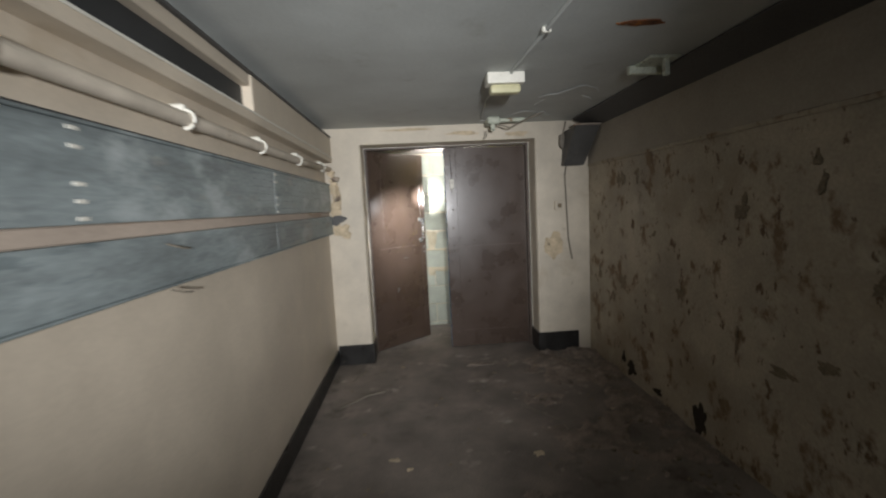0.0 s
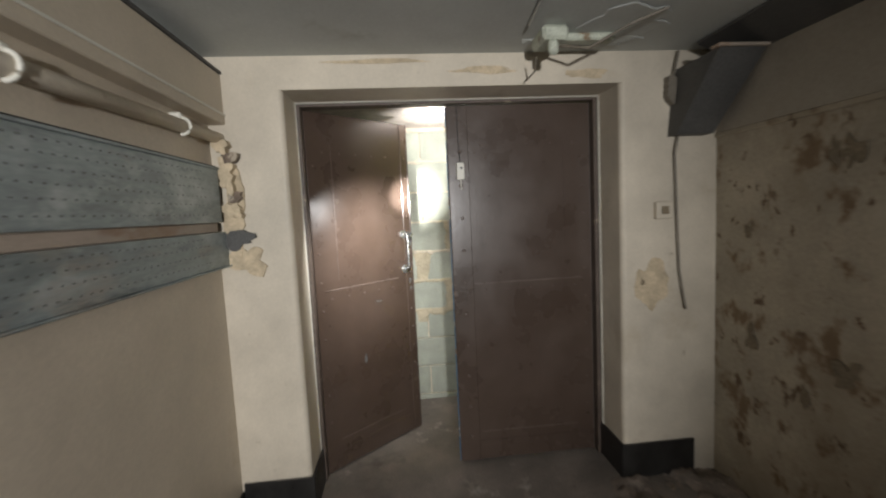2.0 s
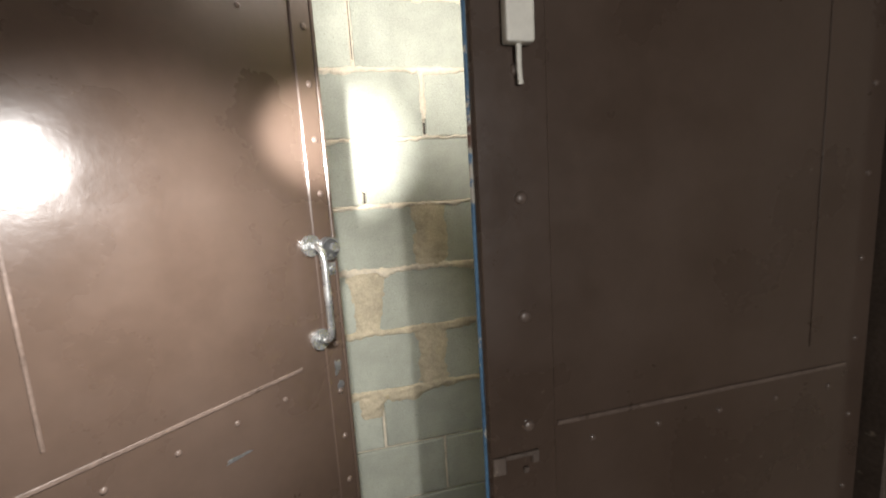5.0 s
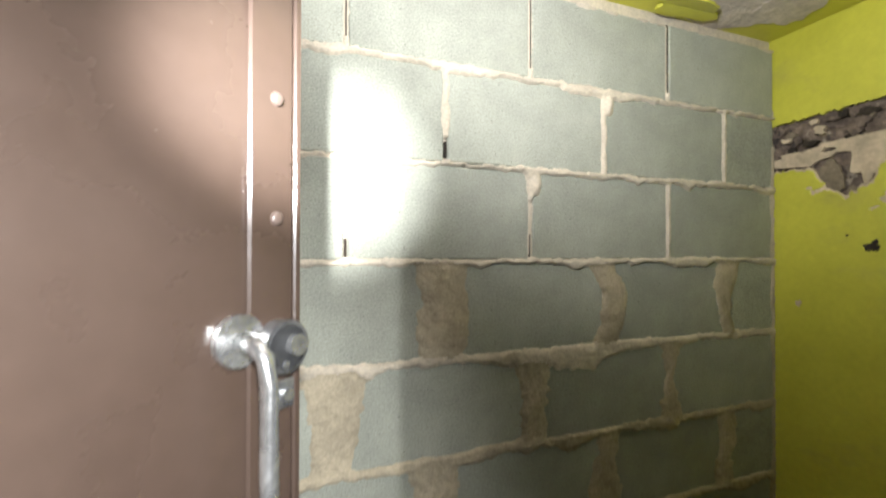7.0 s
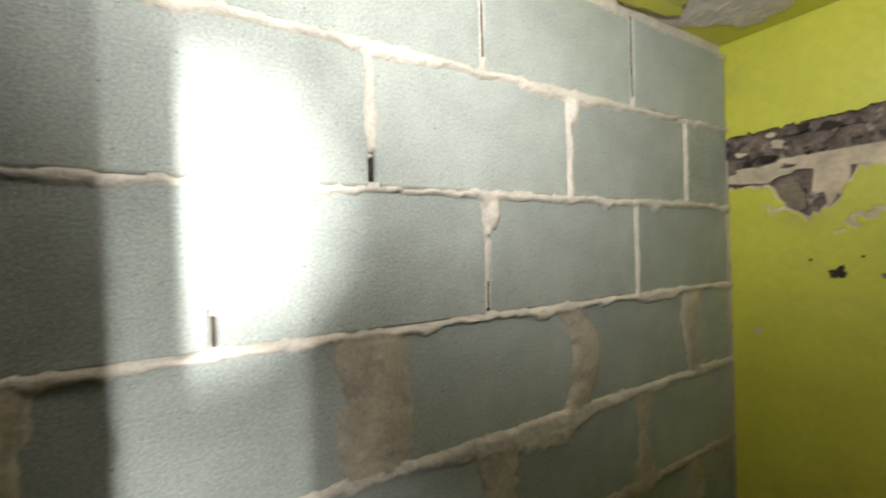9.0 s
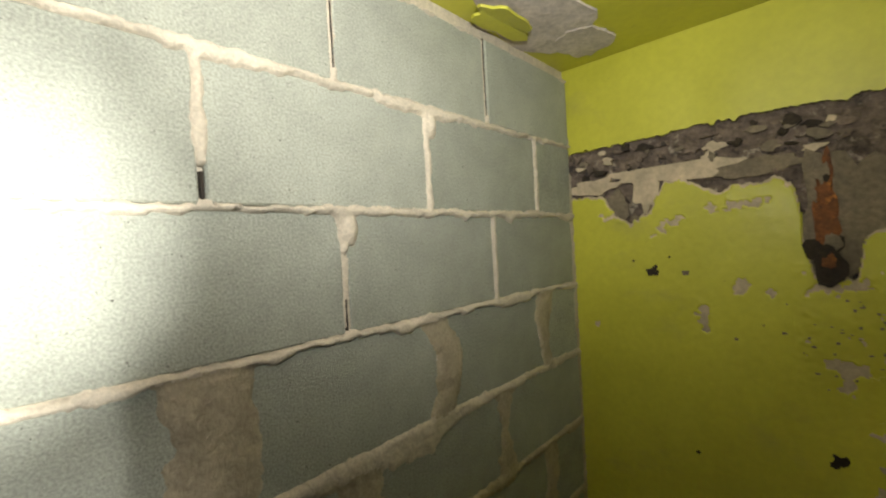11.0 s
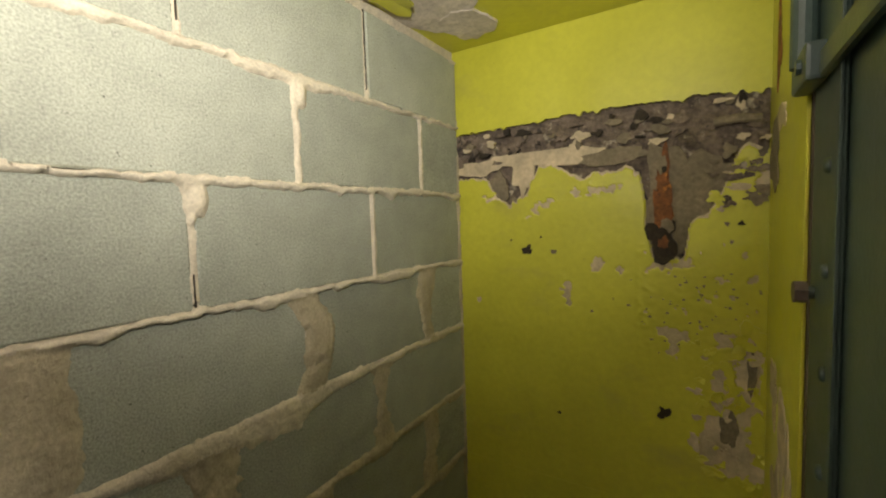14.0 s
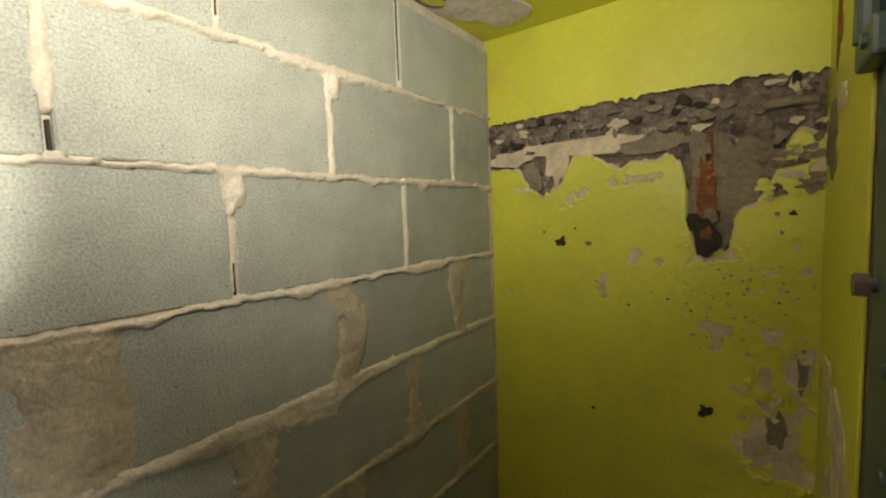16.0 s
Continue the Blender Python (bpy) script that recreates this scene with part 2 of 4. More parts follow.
AXIS = {"y": lambda u, v, d: (u, -d, v), "x": lambda u, v, d: (-d, u, v), "X": lambda u, v, d: (d, u, v), "z": lambda u, v, d: (u, v, -d),
        "Z": lambda u, v, d: (u, v, d)}


def flake(u, v, w, h, depth, face, at, seed, bm=None, rough=0.35, lift=0.0, sides=30):
    """An uneven patch w by h lying on a face; at: the face's place along its normal; lift: how far an edge curls away."""
    fresh = bmesh.new()
    rnd = random.Random(seed)
    off = rnd.uniform(0, 90)
    base, top = [], []
    fx = AXIS[face]
    for k in range(sides):
        a = 2 * math.pi * k / sides
        r = 1 + rough * (noise.noise((off + 1.3 * math.cos(a), 1.3 * math.sin(a), off)) * 1.3
                         + 0.5 * noise.noise((off + 4 * math.cos(a), 4 * math.sin(a), 3.1)))
        pu, pv = u + w / 2 * r * math.cos(a), v + h / 2 * r * math.sin(a)
        e = lift * max(0.0, math.sin(a + off))
        x, y, z = fx(pu, pv, e)
        base.append((x, y, z))
        top.append(fx(u + (pu - u) * 0.985, v + (pv - v) * 0.985, depth + e))
    vb, vt = [fresh.verts.new(p) for p in base], [fresh.verts.new(p) for p in top]
    for k in range(sides):
        fresh.faces.new((vb[k], vb[(k + 1) % sides], vt[(k + 1) % sides], vt[k]))
    c = fresh.verts.new(fx(u, v, depth * 1.1))
    for k in range(sides):
        fresh.faces.new((vt[k], vt[(k + 1) % sides], c))
    shift = {"y": (0, at, 0), "x": (at, 0, 0), "X": (at, 0, 0), "z": (0, 0, at), "Z": (0, 0, at)}[face]
    bmesh.ops.translate(fresh, verts=fresh.verts, vec=shift)
    return joined(bm, fresh)


# ---------------------------------------------------------------- corridor
CX0, CX1, CY0, CH = -1.15, 1.31, -7.0, 2.2
WY = -0.285          # corridor face of the end wall
BY = 0.89            # face of the block wall behind the doors
YX = 1.205           # face of the yellow wall

floor = structure("floor", box(-1.6, 1.7, CY0 - 0.2, 1.3, -0.15, 0), FLOOR, "dusty bare concrete floor with scattered plaster dirt", "floor")
ceiling = structure("ceiling", box(CX0 - 0.2, CX1 + 0.2, CY0 - 0.2, WY, CH, CH + 0.15), CEIL, "low grey painted corridor ceiling with worn patches", "ceiling")
wall_west = structure("wall_west", box(CX0 - 0.2, CX0, CY0, WY, 0, CH), CREAM, "smooth cream painted corridor wall with black skirting", "wall")
wall_east = structure("wall_east", box(CX1, CX1 + 0.2, CY0, WY, 0, CH), DAMP, "damp beige plaster wall with peeling brown mould stains", "wall")
wall_south = structure("wall_south", box(CX0, CX1, CY0 - 0.2, CY0, 0, CH), CREAM, "plain cream wall closing the corridor", "wall")

# end wall: two piers and a lintel around the double door
def pier_block(x0, x1, reveal):
    """A pier whose one vertical edge, at the reveal, is rounded."""
    fresh = box(x0, x1, WY, 0.03, 0, 2.05)
    edges = [e for e in fresh.edges if all(abs(v.co.x - reveal) < 1e-4 and abs(v.co.y - WY) < 1e-4 for v in e.verts)]
    bmesh.ops.bevel(fresh, geom=edges, offset=0.025, segments=4, affect="EDGES", profile=0.5)
    return fresh


bm = pier_block(CX0 - 0.2, -0.815, -0.815)
wall_north = structure("wall_north", bm, PIER, "cream plastered pier and lintel around the brown double door", "wall")
part("pier", pier_block(0.80, 1.70, 0.80), PIER, wall_north)
part("lintel", box(CX0 - 0.2, 1.70, WY, 0.03, 2.05, CH + 0.1), PIER, wall_north)
part("pier_crust", flake(-1.06, 1.50, 0.10, 0.36, 0.012, "y", WY, 4, rough=0.5), PLASTER, wall_north, "crumbling bare plaster edge by the tray end")
part("pier_crust", flake(-1.02, 1.28, 0.17, 0.15, 0.008, "y", WY, 9, rough=0.5), PLASTER, wall_north)
part("pier_crust", flake(0.95, 1.03, 0.17, 0.24, 0.0012, "y", WY, 15, rough=0.5), PLASTER, wall_north)
part("wall_hole", flake(0.91, 1.05, 0.022, 0.03, 0.003, "y", WY, 16, rough=0.4), SCREED, wall_north)
for k, (u, v, w, h) in enumerate(((0.15, 2.12, 0.3, 0.03), (-0.35, 2.17, 0.5, 0.02), (0.62, 2.10, 0.22, 0.04))):
    part("paint_flake", flake(u, v, w, h, 0.002, "y", WY, 30 + k, rough=0.6), PLASTER, wall_north)

# right wall: a ledge line and rows of hanging paint
part("upper_plaster", box(CX1 - 0.006, CX1, CY0, WY, 1.791, 2.199, 0.001), DRY, wall_east, "dry unstained plaster above the ledge")
ledge = part("ledge", box(CX1 - 0.012, CX1, CY0, WY, 1.765, 1.79, 0.004), DAMP, wall_east)
rnd = random.Random(5)
for k in range(18):
    y = -0.5 - 3.0 * rnd.random() ** 1.2
    z = 0.55 + 1.12 * rnd.random()
    w, h = rnd.uniform(0.03, 0.10), rnd.uniform(0.04, 0.11)
    part("mould_patch", flake(y, z, w, h, 0.003, "x", CX1, 60 + k, rough=0.95, lift=0.004), SCREED, wall_east)
for k, (y, z, w, h) in enumerate(((-1.09, 0.10, 0.15, 0.10), (-1.45, 0.07, 0.07, 0.05), (-1.90, 0.10, 0.10, 0.18), (-0.95, 0.15, 0.05, 0.10))):
    part("plaster_hole", flake(y, z, w, h, 0.004, "x", CX1, 130 + k, rough=0.8), HOLE, wall_east)

# skirting
sk = structure("baseboard", box(CX0, CX0 + 0.012, CY0, WY, 0, 0.15, 0.003), BLACK, "black painted skirting band along the cream wall", "skirting")
structure("baseboard", box(CX0 + 0.012, -0.803, WY - 0.012, WY, 0, 0.19, 0.003), BLACK, "chipped black skirting on the door pier", "skirting")
structure("baseboard", box(-0.815, -0.803, WY, -0.03, 0, 0.19, 0.003), BLACK, "chipped black skirting in the door reveal", "skirting")
structure("baseboard", box(0.788, 1.19, WY - 0.012, WY, 0, 0.19, 0.003), BLACK, "chipped black skirting on the door pier", "skirting")
structure("baseboard", box(0.788, 0.80, WY, -0.03, 0, 0.19, 0.003), BLACK, "chipped black skirting in the door reveal", "skirting")

# boxed fascia under the ceiling with a dark slot in it
fascia = thing("ceiling_fascia", "cream painted boxed fascia with a long dark slot under the ceiling", "trunking")
part("board", box(CX0, -1.075, CY0, WY, 1.90, 1.948, 0.004), CREAM, fascia)
part("board", box(CX0, -1.078, -2.14, WY, 1.949, 2.122, 0.004), CREAM, fascia)
part("board", box(CX0, -1.085, CY0, -2.141, 2.068, 2.122, 0.004), CREAM, fascia)
# Back of the slot: the recess's shade is put into its colour.
part("slot", box(CX0, -1.125, CY0, -2.142, 1.949, 2.067), DARK, fascia, "recessed slot with its shade painted near-black")
# White strip painting in the highlight on the lower board's top edge.
part("bead", box(-1.0745, -1.068, CY0, WY, 1.938, 1.947, 0.002), WHITE, fascia, "pale strip painted as the board's lit edge")
part("shadow_gap", box(CX0, -1.070, CY0, WY, 2.1225, 2.136, 0.003), DUCT, fascia, "dark rubber seal along the board")
part("cove", box(CX0, CX0 + 0.006, CY0, WY, 2.137, 2.199), CEIL, ceiling)

# pipe with saddle clips
pipe = thing("wall_pipe", "old cream painted pipe with saddle clips along the wall", "pipe")
part("pipe_run", tube([(-1.105, y, z) for y, z in ((-6.9, 1.795), (-5, 1.795), (-3.6, 1.795), (-2.6, 1.80), (-1.3, 1.81), (-0.30, 1.84))], 0.025), PIPE, pipe, smooth=True)
for y, z in ((-2.72, 1.80), (-2.02, 1.805), (-1.34, 1.81), (-0.62, 1.83)):
    bm = tube([(-1.105 + 0.031 * math.cos(a), y, z + 0.031 * math.sin(a)) for a in (radians(d) for d in range(-100, 101, 20))], 0.006, sides=8)
    bm = box(-1.149, -1.10, y - 0.016, y + 0.016, z + 0.022, z + 0.050, 0.006, bm)
    part("saddle_clip", bm, WHITE, pipe, "white painted saddle clip", smooth=False)
bm = tube([(-1.105, -3.50, 1.795), (-1.105, -3.42, 1.795)], 0.035)
part("coupling", bm, RUST, pipe, "rusty pipe coupling")

# two galvanised covers with a painted strip between them
tray = thing("cable_trunking", "weathered blue-grey galvanised trunking covers fixed along the wall", "trunking")
TZ = [(1.462, 1.695), (1.264, 1.418)]
for k, (z0, z1) in enumerate(TZ):
    for y0, y1 in ((-6.9, -4.6), (-4.597, -1.86), (-1.857, -0.34 if k == 0 else -0.20)):
        part("trunking_cover", box(-1.149, -1.105 - 0.004 * k, y0, y1, z0, z1, 0.0025, seg=2), TRAY, tray)
# Solid near-black strip drawn where the gap is only in shade.
part("gap", box(-1.149, -1.112, -6.9, -0.34, 1.7045, 1.712), DARK, tray, "dark strip painted as the shaded gap above the cover")
part("strip", box(-1.149, -1.118, -6.9, -0.36, 1.419, 1.461, 0.004), STRIP, tray, "rust-streaked cream strip")
part("flange", box(-1.149, -1.098, -6.9, -0.34, 1.6955, 1.704, 0.002), TRAY, tray)
part("flange", box(-1.149, -1.098, -6.9, -0.22, 1.2565, 1.2635, 0.002), TRAY, tray)
holes = bmesh.new()
for k, z in enumerate((1.672, 1.64, 1.605, 1.57, 1.535, 1.495, 1.395, 1.365, 1.33, 1.295)):
    x = -1.1052 if z > 1.45 else -1.1092
    for i in range(112):
        y = -4.5 + 0.036 * i + (0.018 if k % 2 else 0.0)
        if y < -2.15:
            continue
        ring = [holes.verts.new((x + 0.0006, y + 0.0042 * math.cos(a), z + 0.0032 * math.sin(a))) for a in (math.pi * q / 3 for q in range(6))]
        holes.faces.new(ring)
perf = part("perforation", holes, DUCT, tray, "rows of small dark punched slots")
tagged(perf, kind="stuff")
for y in (-3.22, -1.83):
    for z in (1.682, 1.640, 1.555, 1.515, 1.475):
        part("screw_slot", box(-1.106, -1.1025, y - 0.017, y + 0.017, z - 0.005, z + 0.005, 0.0015), WHITE, tray, "bright slotted fixing")
for k, (y, z) in enumerate(((-2.90, 1.39), (-2.90, 1.245))):
    part("wire_stub", tube([(-1.112, y, z), (-1.098, y + 0.04, z - 0.014), (-1.094, y + 0.09, z - 0.024)], 0.0035, sides=6), CABLE, tray)
tear = part("torn_end", flake(-0.24, 1.36, 0.10, 0.12, 0.05, "X", -1.12, 77, rough=0.5), DARK, tray, "torn dark trunking end")
for k, (x, z, w, h, d, m) in enumerate(((-1.085, 1.80, 0.06, 0.07, 0.05, PLASTER), (-1.06, 1.75, 0.05, 0.06, 0.04, RUBBLE), (-1.085, 1.70, 0.07, 0.08, 0.045, PLASTER), (-1.07, 1.63, 0.05, 0.07, 0.05, PLASTER),
                                       (-1.055, 1.58, 0.06, 0.06, 0.035, RUBBLE), (-1.07, 1.52, 0.08, 0.06, 0.04, PLASTER), (-1.05, 1.50, 0.05, 0.04, 0.05, PLASTER))):
    part("plaster_lump", flake(x, z, w, h, d, "y", WY - 0.002, 700 + k, rough=0.7, sides=16), m, wall_north, "crumbling lump of plaster")
part("torn_flap", flake(-1.06, 1.375, 0.16, 0.08, 0.02, "y", WY - 0.004, 717, rough=0.5), DUCT, tray, "bent torn trunking flap")

# dark duct along the ceiling edge, dropping down at the end wall
duct = thing("ceiling_duct", "dark grey sheet metal duct running under the ceiling edge", "duct")
bm = bmesh.new()
ends = [[bm.verts.new((x, y, z)) for x, z in ((1.12, 2.196), (1.12, 2.185), (1.305, 2.105), (1.305, 2.196))] for y in (CY0, -0.40)]
for k in range(4):
    bm.faces.new((ends[0][k], ends[0][(k + 1) % 4], ends[1][(k + 1) % 4], ends[1][k]))
bm.faces.new(ends[0]), bm.faces.new(ends[1])
part("duct_run", bm, DUCT, duct)
bm = bmesh.new()
ends = [[bm.verts.new((x, y, z)) for x, y in ((x0, WY - 0.002), (x0, front), (x1, front), (x1, WY - 0.002))]
        for z, front, x0, x1 in ((1.78, -0.36, 1.045, 1.235), (2.098, -0.60, 1.075, 1.290))]
for k in range(4):
    bm.faces.new((ends[0][k], ends[0][(k + 1) % 4], ends[1][(k + 1) % 4], ends[1][k]))
bm.faces.new(ends[0]), bm.faces.new(ends[1])
part("duct_drop", bm, DUCT, duct)
part("duct_flange", box(1.06, 1.295, -0.615, -0.56, 2.0985, 2.112, 0.003), STRIP, duct)

# light fitting with surface conduit
lamp = thing("ceiling_light", "unlit white bulkhead light fitting with a yellowed diffuser", "ceiling light")
part("base", box(0.10, 0.315, -1.82, -1.71, 2.135, 2.199, 0.010, seg=2), WHITE, lamp)
part("diffuser", box(0.12, 0.295, -1.805, -1.725, 2.085, 2.135, 0.018, seg=2), LENS, lamp)
conduit = thing("conduit", "thin painted conduit clipped across the ceiling", "conduit")
part("conduit_run", tube([(0.235, -1.80, 2.19), (0.26, -2.5, 2.187), (0.31, -3.6, 2.187), (0.36, -6.9, 2.187)], 0.011, sides=8), CEIL, conduit)
part("conduit_run", tube([(0.20, -1.72, 2.19), (0.20, -1.2, 2.188), (0.25, -0.62, 2.188)], 0.008, sides=8), CEIL, conduit)
for y in (-2.4, -3.3):
    part("clip", box(0.235 + (-2.4 - y) * 0.045, 0.275 + (-2.4 - y) * 0.045, y - 0.012, y + 0.012, 2.175, 2.199, 0.004), WHITE, conduit)
fit_box = thing("junction_box", "broken mint green junction box hanging at the ceiling corner", "junction box")
part("box_body", box(0.31, 0.42, -0.60, -0.44, 2.14, 2.199, 0.012), MINT, fit_box)
part("hanging_plate", box(0.335, 0.375, -0.60, -0.57, 2.08, 2.139, 0.010), MINT, fit_box)
part("bracket", box(0.421, 0.66, -0.52, -0.46, 2.165, 2.197, 0.008), MINT, fit_box)
part("wire", tube([(0.40, -0.5, 2.15), (0.5, -0.6, 2.10), (0.62, -0.7, 2.15), (0.75, -0.75, 2.19)], 0.006, sides=6), CABLE, fit_box)
part("wire", tube([(0.31, -0.5, 2.10), (0.32, -0.45, 2.06), (0.31, -0.34, 2.05)], 0.004, sides=6), CABLE, fit_box)
brk = thing("ceiling_bracket", "flaking bracket with rust stains on the ceiling", "bracket")
part("plate", box(0.93, 1.10, -2.02, -1.80, 2.185, 2.199, 0.004), MINT, brk)
part("hanger", box(1.02, 1.05, -2.0, -1.97, 2.10, 2.197, 0.004), MINT, brk)
part("hanger", box(0.90, 1.10, -1.86, -1.82, 2.15, 2.197, 0.005), MINT, brk)
part("rust_stain", flake(0.67, -2.42, 0.19, 0.06, 0.003, "z", CH, 21, rough=0.3), RUST, brk, "orange rust streak")
for k, (u, v, w, h) in enumerate(((0.78, -1.2, 0.4, 0.5), (0.72, -0.6, 0.35, 0.3), (0.55, -0.42, 0.5, 0.12))):
    part("peeling_paint", flake(u, v, w, h, 0.003, "z", CH, 40 + k, rough=0.6, lift=0.006), CEIL, ceiling)

# cable and switch box on the right pier
cable = thing("wall_cable", "loose dark cable hanging down the pier", "cable")
part("cable_run", tube([(1.09, WY - 0.02, 2.19), (1.06, WY - 0.02, 2.05), (1.10, WY - 0.03, 1.86), (1.075, WY - 0.012, 1.7), (1.09, WY - 0.012, 1.3), (1.10, WY - 0.012, 1.1), (1.13, WY - 0.02, 0.90)], 0.007, sides=8), CABLE, cable)
part("cable_knot", flake(1.06, 2.0, 0.07, 0.12, 0.04, "y", WY, 8, rough=0.5), CABLE, cable)
sw = thing("switch_box", "small beige surface switch box on the pier", "switch")
part("back_box", box(0.97, 1.06, WY - 0.03, WY - 0.001, 1.37, 1.46, 0.006), PIER, sw)
part("rocker", box(0.995, 1.035, WY - 0.036, WY - 0.03, 1.395, 1.435, 0.003), SCREED, sw)
shelf_box = thing("wall_box", "dark metal box on the damp wall", "box")
part("box_body", box(CX1 - 0.03, CX1, -3.02, -2.90, 1.35, 1.41, 0.006), DARK, shelf_box)

# ---------------------------------------------------------------- double door
frame_ob = tagged(new("door_frame", mesh_of("door_frame", box(-0.815, -0.795, -0.04, 0.03, 0, 2.05, 0.003), FRAME)),
                  "thin painted steel frame around the double door", "door frame", kind="structure")
part("jamb", box(0.775, 0.80, -0.04, 0.03, 0, 2.05, 0.003), FRAME, frame_ob)
part("door_stop", box(0.7655, 0.7748, 0.012, 0.0298, 0, 2.031), FRAME, frame_ob)
part("head", box(-0.795, 0.775, -0.04, 0.03, 2.032, 2.05, 0.003), FRAME, frame_ob)
part("bead", box(-0.822, -0.812, -0.06, -0.041, 0, 2.058, 0.002), WHITE, frame_ob)
part("bead", box(0.796, 0.806, -0.06, -0.041, 0, 2.058, 0.002), WHITE, frame_ob)
part("bead", box(-0.822, 0.806, -0.06, -0.041, 2.046, 2.058, 0.002), WHITE, frame_ob)


def bolts(ob, spots, y, axis, mat, r=0.0085, name="bolt_head"):
    shared = None
    for x, z in spots:
        if shared is None:
            shared = mesh_of(name, dome(0, 0, 0, r, r * 0.6, axis), mat, True)
        b = new(name, shared)
        b.parent = ob
        b.location = (x, y, z)


def leaf(name, label, width, hinge_x, angle, flip):
    """A sheet-steel leaf; its own x runs from the hinge to the free edge, y=0 is the corridor face."""
    ob = thing(name, label, "door", hinge_x, 0.0, 0.0, angle, kind="structure")
    s = -1 if flip else 1

    def bx(x0, x1, *rest, **kw):
        return box(min(s * x0, s * x1), max(s * x0, s * x1), *rest, **kw)
    part("sheet", bx(0.004, width, 0.0, 0.014, 0.012, 2.028, 0.002), BROWN, ob)
    part("inner_sheet", bx(0.004, width - (0.045 if flip else 0.002), 0.0145, 0.024 if flip else 0.036, 0.012, 2.026, 0.002), TEAL, ob, "teal painted inner face")
    part("edge", bx(width + 0.0005, width + 0.006, 0.001, 0.007 if flip else 0.046, 0.012, 2.027, 0.002), BROWN if not flip else BLUE, ob, "chipped leaf edge")
    # Seams take the paler brown, as if their ridges caught the torch.
    part("seam", bx(0.06, width - 0.12, -0.003, -0.0002, 1.046, 1.054, 0.001), BROWN_LIT, ob)
    part("seam", bx(0.10, width - 0.12, -0.0025, -0.0002, 0.176, 0.182, 0.0008), BROWN_LIT, ob)
    part("seam", bx(0.150, 0.155, -0.002, -0.0002, 1.10, 1.86, 0.0006), BROWN_LIT if not flip else BROWN, ob)
    part("seam", bx(0.0, width, -0.004, -0.0002, 0.10, 0.125, 0.001), BROWN, ob)
    return ob, bx, s


left, bx, s = leaf("door_1", "brown painted steel door leaf standing ajar with a steel pull handle", 0.711, -0.793, 41.0, False)
part("cover_strip", bx(0.656, 0.7085, -0.006, -0.0003, 0.012, 2.027, 0.0025), BROWN, left)
part("edge_bead", bx(0.710, 0.7195, -0.007, 0.0005, 0.012, 2.027, 0.002), BROWN, left)
bolts(left, [(0.687, 0.225 + 0.122 * k) for k in range(15) if not 1.21 < 0.225 + 0.122 * k < 1.36], -0.006, (0, -1, 0), BROWN_LIT, 0.0078)
bolts(left, [(0.10 + 0.11 * k, 1.815) for k in range(5)] + [(0.10 + 0.11 * k, 1.00) for k in range(5)] + [(0.04, 0.3 + 0.16 * k) for k in range(10)], 0.0, (0, -1, 0), BROWN_LIT, 0.006)
# pull handle: a bar between two round roses
handle = part("handle", tube([(0.645, -0.008, 1.328), (0.645, -0.030, 1.326), (0.645, -0.044, 1.316), (0.645, -0.048, 1.293), (0.646, -0.048, 1.218), (0.647, -0.048, 1.143),
                              (0.647, -0.044, 1.116), (0.647, -0.030, 1.106), (0.647, -0.008, 1.104)], 0.0085), STEEL, left, "worn bright steel pull handle", True)
for z in (1.328, 1.104):
    rose = part("handle_rose", tube([(0.646, -0.001, z), (0.646, -0.006, z), (0.646, -0.009, z)], 0.025, sides=20), STEEL, handle)
lock = part("lock", tube([(0.689, -0.006, 1.316), (0.689, -0.018, 1.316), (0.689, -0.022, 1.316)], 0.027, sides=22), LOCK, left, "round dull steel lock plate")
part("lock_face", tube([(0.689, -0.0222, 1.316), (0.689, -0.0236, 1.316)], 0.0225, sides=22), DARK, lock, "blackened lock face")
part("cylinder", tube([(0.695, -0.0238, 1.318), (0.695, -0.032, 1.318)], 0.011, sides=14), STEEL, lock)
part("screw", tube([(0.685, -0.0225, 1.299), (0.685, -0.025, 1.299)], 0.004, sides=8), STEEL, lock)
keyhole = part("escutcheon", bx(0.682, 0.708, -0.011, -0.0065, 1.250, 1.280, 0.002), LOCK, left, "small square keyhole plate")
part("keyhole", tube([(0.695, -0.0112, 1.265), (0.695, -0.017, 1.265)], 0.007, sides=10), STEEL, keyhole)
for k, (u, v, w, h) in enumerate(((0.685, 1.02, 0.025, 0.03), (0.690, 0.97, 0.02, 0.03), (0.42, 0.93, 0.05, 0.008), (0.30, 0.6, 0.02, 0.05))):
    part("paint_chip", flake(u, v, w, h, 0.0006, "y", -0.0068 if u > 0.65 else -0.0004, 170 + k, rough=0.7), LOCK, left, "scraped bare patch")

right, bx, s = leaf("door_2", "closed brown painted steel door leaf with a teal inner face", 0.805, 0.768, 0.0, True)
part("cover_strip", bx(0.690, 0.803, -0.006, -0.0003, 0.012, 2.027, 0.0025), BROWN, right)
bolts(right, [(-0.738, 0.16 + 0.18 * k) for k in range(10)], -0.006, (0, -1, 0), BROWN_LIT, 0.010)
bolts(right, [(-(0.10 + 0.13 * k), 1.815) for k in range(5)] + [(-(0.10 + 0.13 * k), 1.01) for k in range(5)] + [(-0.04, 0.3 + 0.16 * k) for k in range(10)], 0.0, (0, -1, 0), BROWN_LIT, 0.006)
# inner face: angle-iron stile, rails, bolts and strap hinges
part("stile", bx(0.012, 0.175, 0.0245, 0.030, 0.02, 2.02, 0.003), TEAL, right, "teal angle-iron stile")
